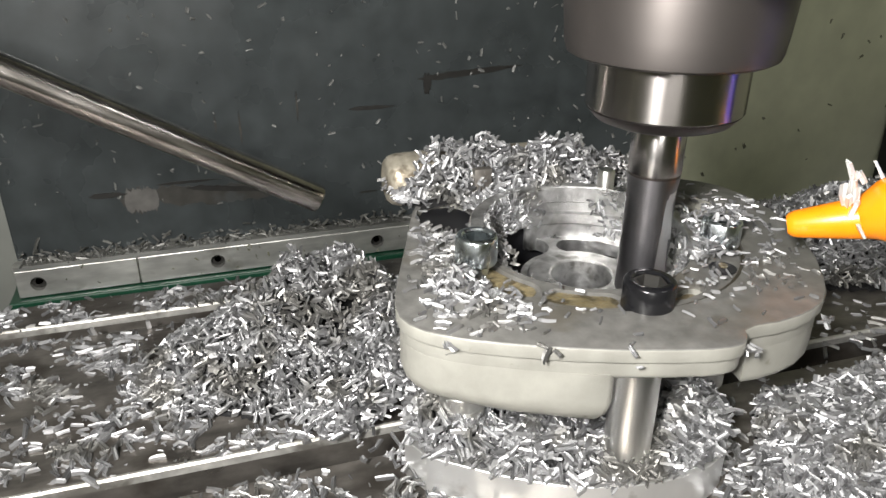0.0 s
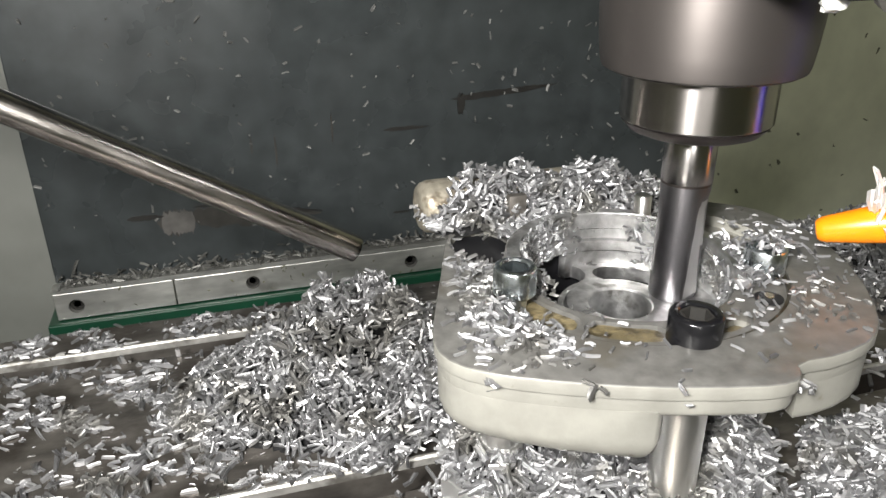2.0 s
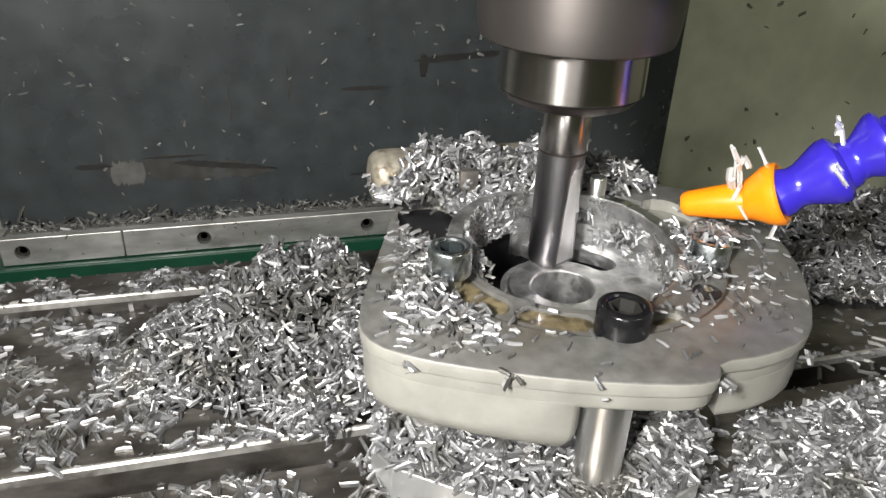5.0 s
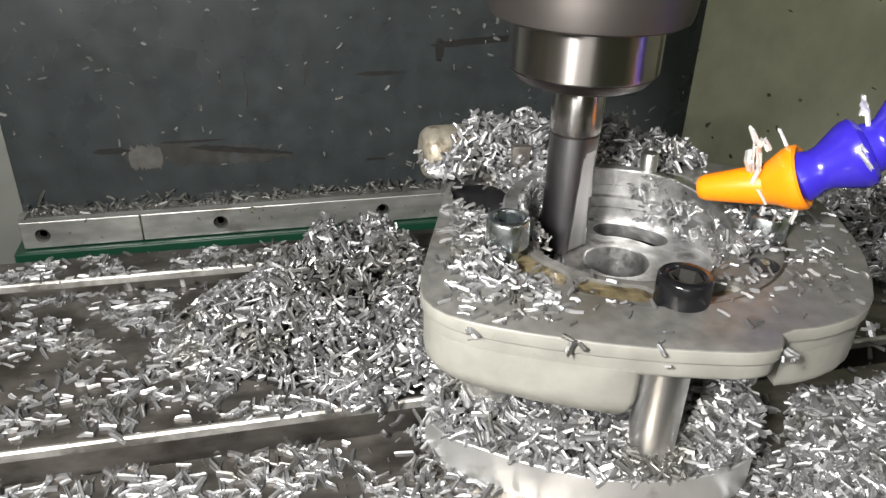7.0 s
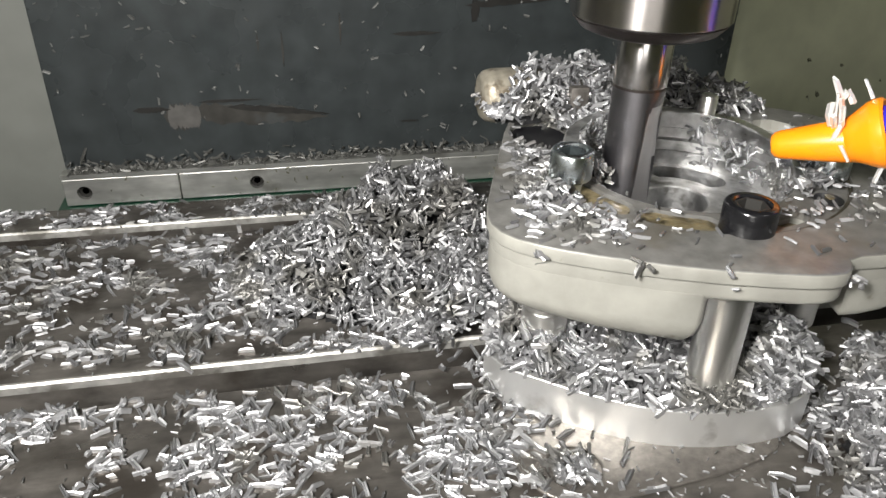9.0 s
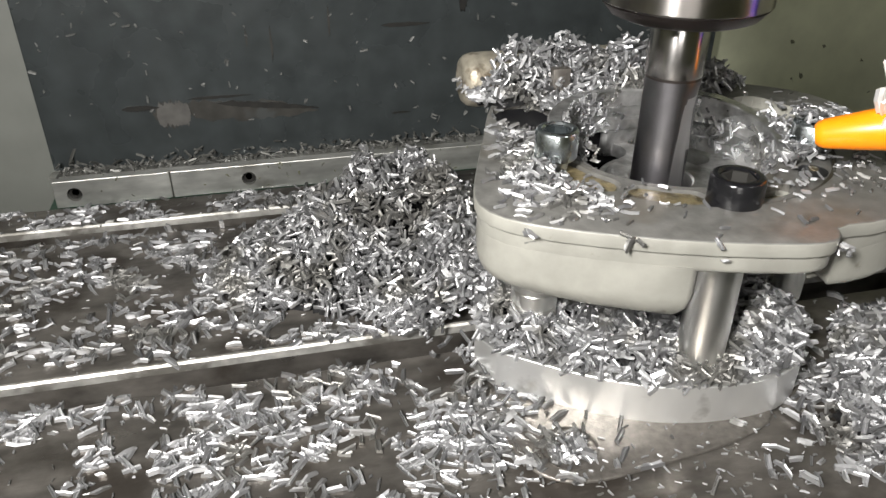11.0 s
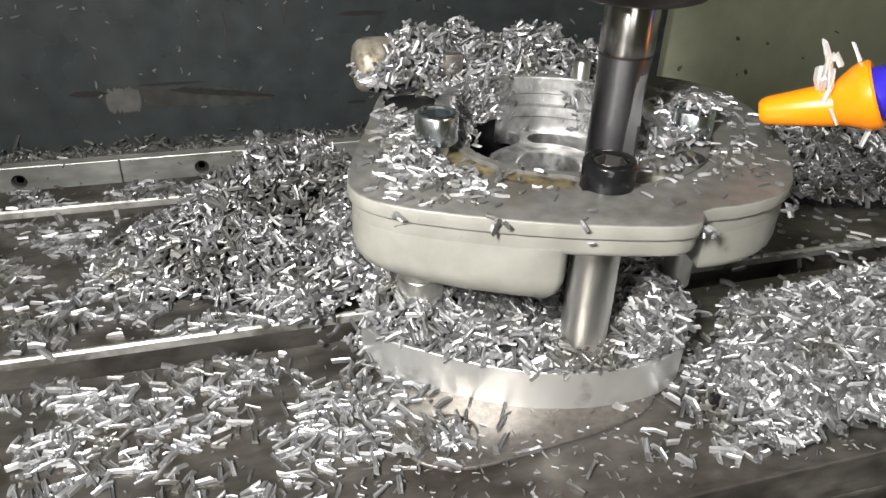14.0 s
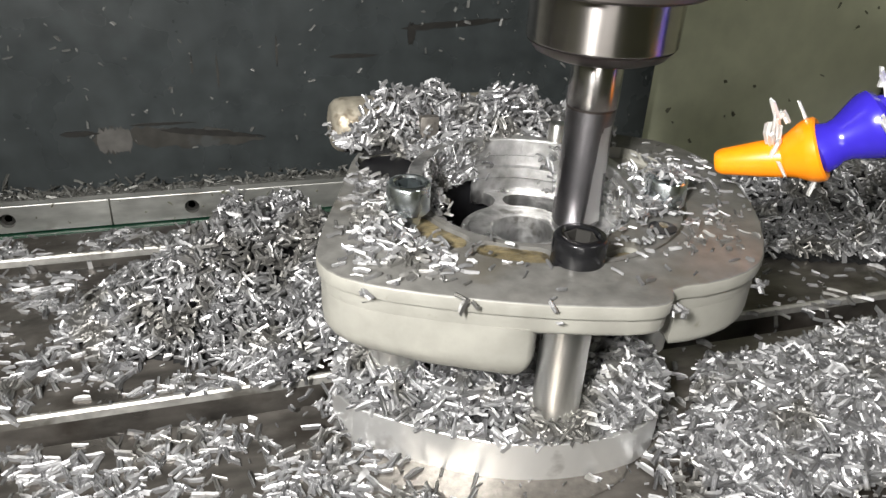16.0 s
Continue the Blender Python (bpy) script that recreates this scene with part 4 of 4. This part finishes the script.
scatter("chips", "bright aluminium chips lying flat over the wide heap", 3200, (0.128, 0.285, 0.099, 0.175),
        lambda x, y: 1.0 if h_right(x, y) > 0.002 else 0.0, lambda x, y: h_right(x, y) + 0.0008, (0.0, 0.0028), tilt_pile=0.36, keep=lambda x, y: not IN_BLOCK(x, y))
scatter("chips", "aluminium chips spilled at the foot of the wide heap", 520, (0.118, 0.215, 0.099, 0.150),
        lambda x, y: 0.54 * max(0.0, min(1.0, (x - 0.112) / 0.030) * min(1.0, (y - 0.094 + 0.25 * (x - 0.13)) / 0.014)), lambda x, y: max(0.0006, h_right(x, y) + 0.001), (0.0, 0.003), keep=lambda x, y: not IN_BLOCK(x, y))
scatter("chips", "fine bright crumbs on the front of the table", 420, (0.02, 0.22, 0.097, 0.134),
        lambda x, y: 0.5, lambda x, y: 0.0008, keep=lambda x, y: not IN_BLOCK(x, y), size=0.36)
scatter("chips", "fine dull aluminium crumbs on the oily table", 1500, (-0.20, 0.25, 0.102, 0.307),
        lambda x, y: 0.5, ground_left, keep=lambda x, y: not IN_BLOCK(x, y) and h_right(x, y) == 0, size=0.33)


def edge_chips():
    """Small clumps of chips stuck in the groove under the deck's rim."""
    for x, y, z in ((0.0460, 0.1380, 0.0624), (0.0655, 0.1270, 0.0634), (0.0838, 0.1200, 0.0622), (0.1130, 0.1170, 0.0615), (0.1400, 0.1240, 0.0605)):
        n = 4
        pts = np.array([(x, y, z)]) + rng.normal(0, 0.0010, (n, 3))
        ob = new("chip_clump", chip_mesh("chip_clump", pts, np.tile((-0.6, -0.5, 0.9), (n, 1)), np.full(n, 0.3), (0.0022, 0.0038), (0.0010, 0.0015)))
        ON_TABLE.append(tagged(ob, "small clump of bright chips stuck under the deck rim", "metal chips", "clumps under the deck rim"))


edge_chips()


def bore_chips():
    n = 1050
    a = np.radians(np.concatenate([rng.triangular(85, 165, 205, 850), rng.uniform(-75, 60, 200)]))
    z = np.concatenate([rng.uniform(0.0560, 0.0695, 850), DECK - 0.013 * rng.uniform(0, 1, 200)])
    r = 0.0288
    pts = np.stack([BORE[0] + r * np.cos(a), BORE[1] + r * np.sin(a), z], 1)
    nrm = np.stack([-np.cos(a), -np.sin(a), np.zeros(n)], 1)
    ob = new("chips", chip_mesh("chips", pts, nrm, np.full(n, 0.4), (0.0014, 0.0034), (0.0007, 0.0012)))
    ON_TABLE.append(tagged(ob, "fine aluminium chips stuck to the bored wall", "metal chips", kind="stuff"))


bore_chips()


def wall_chips():
    def stick(label, x0, x1, z0, z1, y, n, length, width, mat):
        pts = np.stack([rng.uniform(x0, x1, n), np.full(n, y), rng.uniform(z0, z1, n)], 1)
        ob = new("chips", chip_mesh("chips", pts, np.tile((0, -1.0, 0), (n, 1)), np.full(n, 0.3), length, width, mat))
        tagged(ob, label, "metal chips", kind="stuff")
    stick("dull aluminium chips stuck to the dark panel", -0.13, 0.31, -0.045, 0.16, 0.4682, 130, (0.0022, 0.0050), (0.0011, 0.0019), M_CHIPPANEL)
    stick("dull specks of aluminium stuck to the dark panel", -0.13, 0.31, -0.05, 0.16, 0.4686, 150, (0.0010, 0.0030), (0.0007, 0.0013), M_CHIPPANEL)
    stick("dark oily specks on the enclosure wall", 0.32, 0.75, -0.12, 0.16, 0.4998, 85, (0.0022, 0.0065), (0.0016, 0.0030), M_GRIME)
    stick("dark oily specks on the enclosure wall", -0.60, -0.14, -0.12, 0.16, 0.4966, 8, (0.0022, 0.0050), (0.0015, 0.0028), M_GRIME)
    stick("dark oily specks on the steel strip", -0.13, 0.31, -0.070, -0.054, 0.4600, 45, (0.0012, 0.0038), (0.0007, 0.0014), M_GRIME)
    n = 620
    lane = np.stack([rng.uniform(-0.13, 0.31, n), rng.uniform(0.461, 0.468, n), -0.0494 + rng.exponential(0.0018, n)], 1)
    ob = new("chips", chip_mesh("chips", lane, np.tile((0, 0, 1.0), (n, 1)), np.full(n, 0.6), mat=M_CHIPDULL))
    tagged(ob, "aluminium chips lying along the steel ledge", "metal chips", kind="stuff")


wall_chips()


# ---- everything that moves ----
def motions():
    for ob in ON_TABLE:
        base = ob.matrix_world.copy()
        walk(ob, [(t, table_shift(t) @ base) for t in TIMES])
    for ob in ON_HEAD:
        base = ob.matrix_world.copy()
        walk(ob, [(t, head_shift(t) @ base) for t in TIMES])
    for ob in (CHUCK, MILL):
        base = ob.matrix_world.copy()
        walk(ob, [(0.1 * i, head_shift(0.1 * i) @ base @ pose(0, 0, 0, 0, 0, -72 * i)) for i in range(161)])
    walk(TUBE, [(row[0], rod_pose(*row[1:])) for row in ROD_ROWS])


motions()
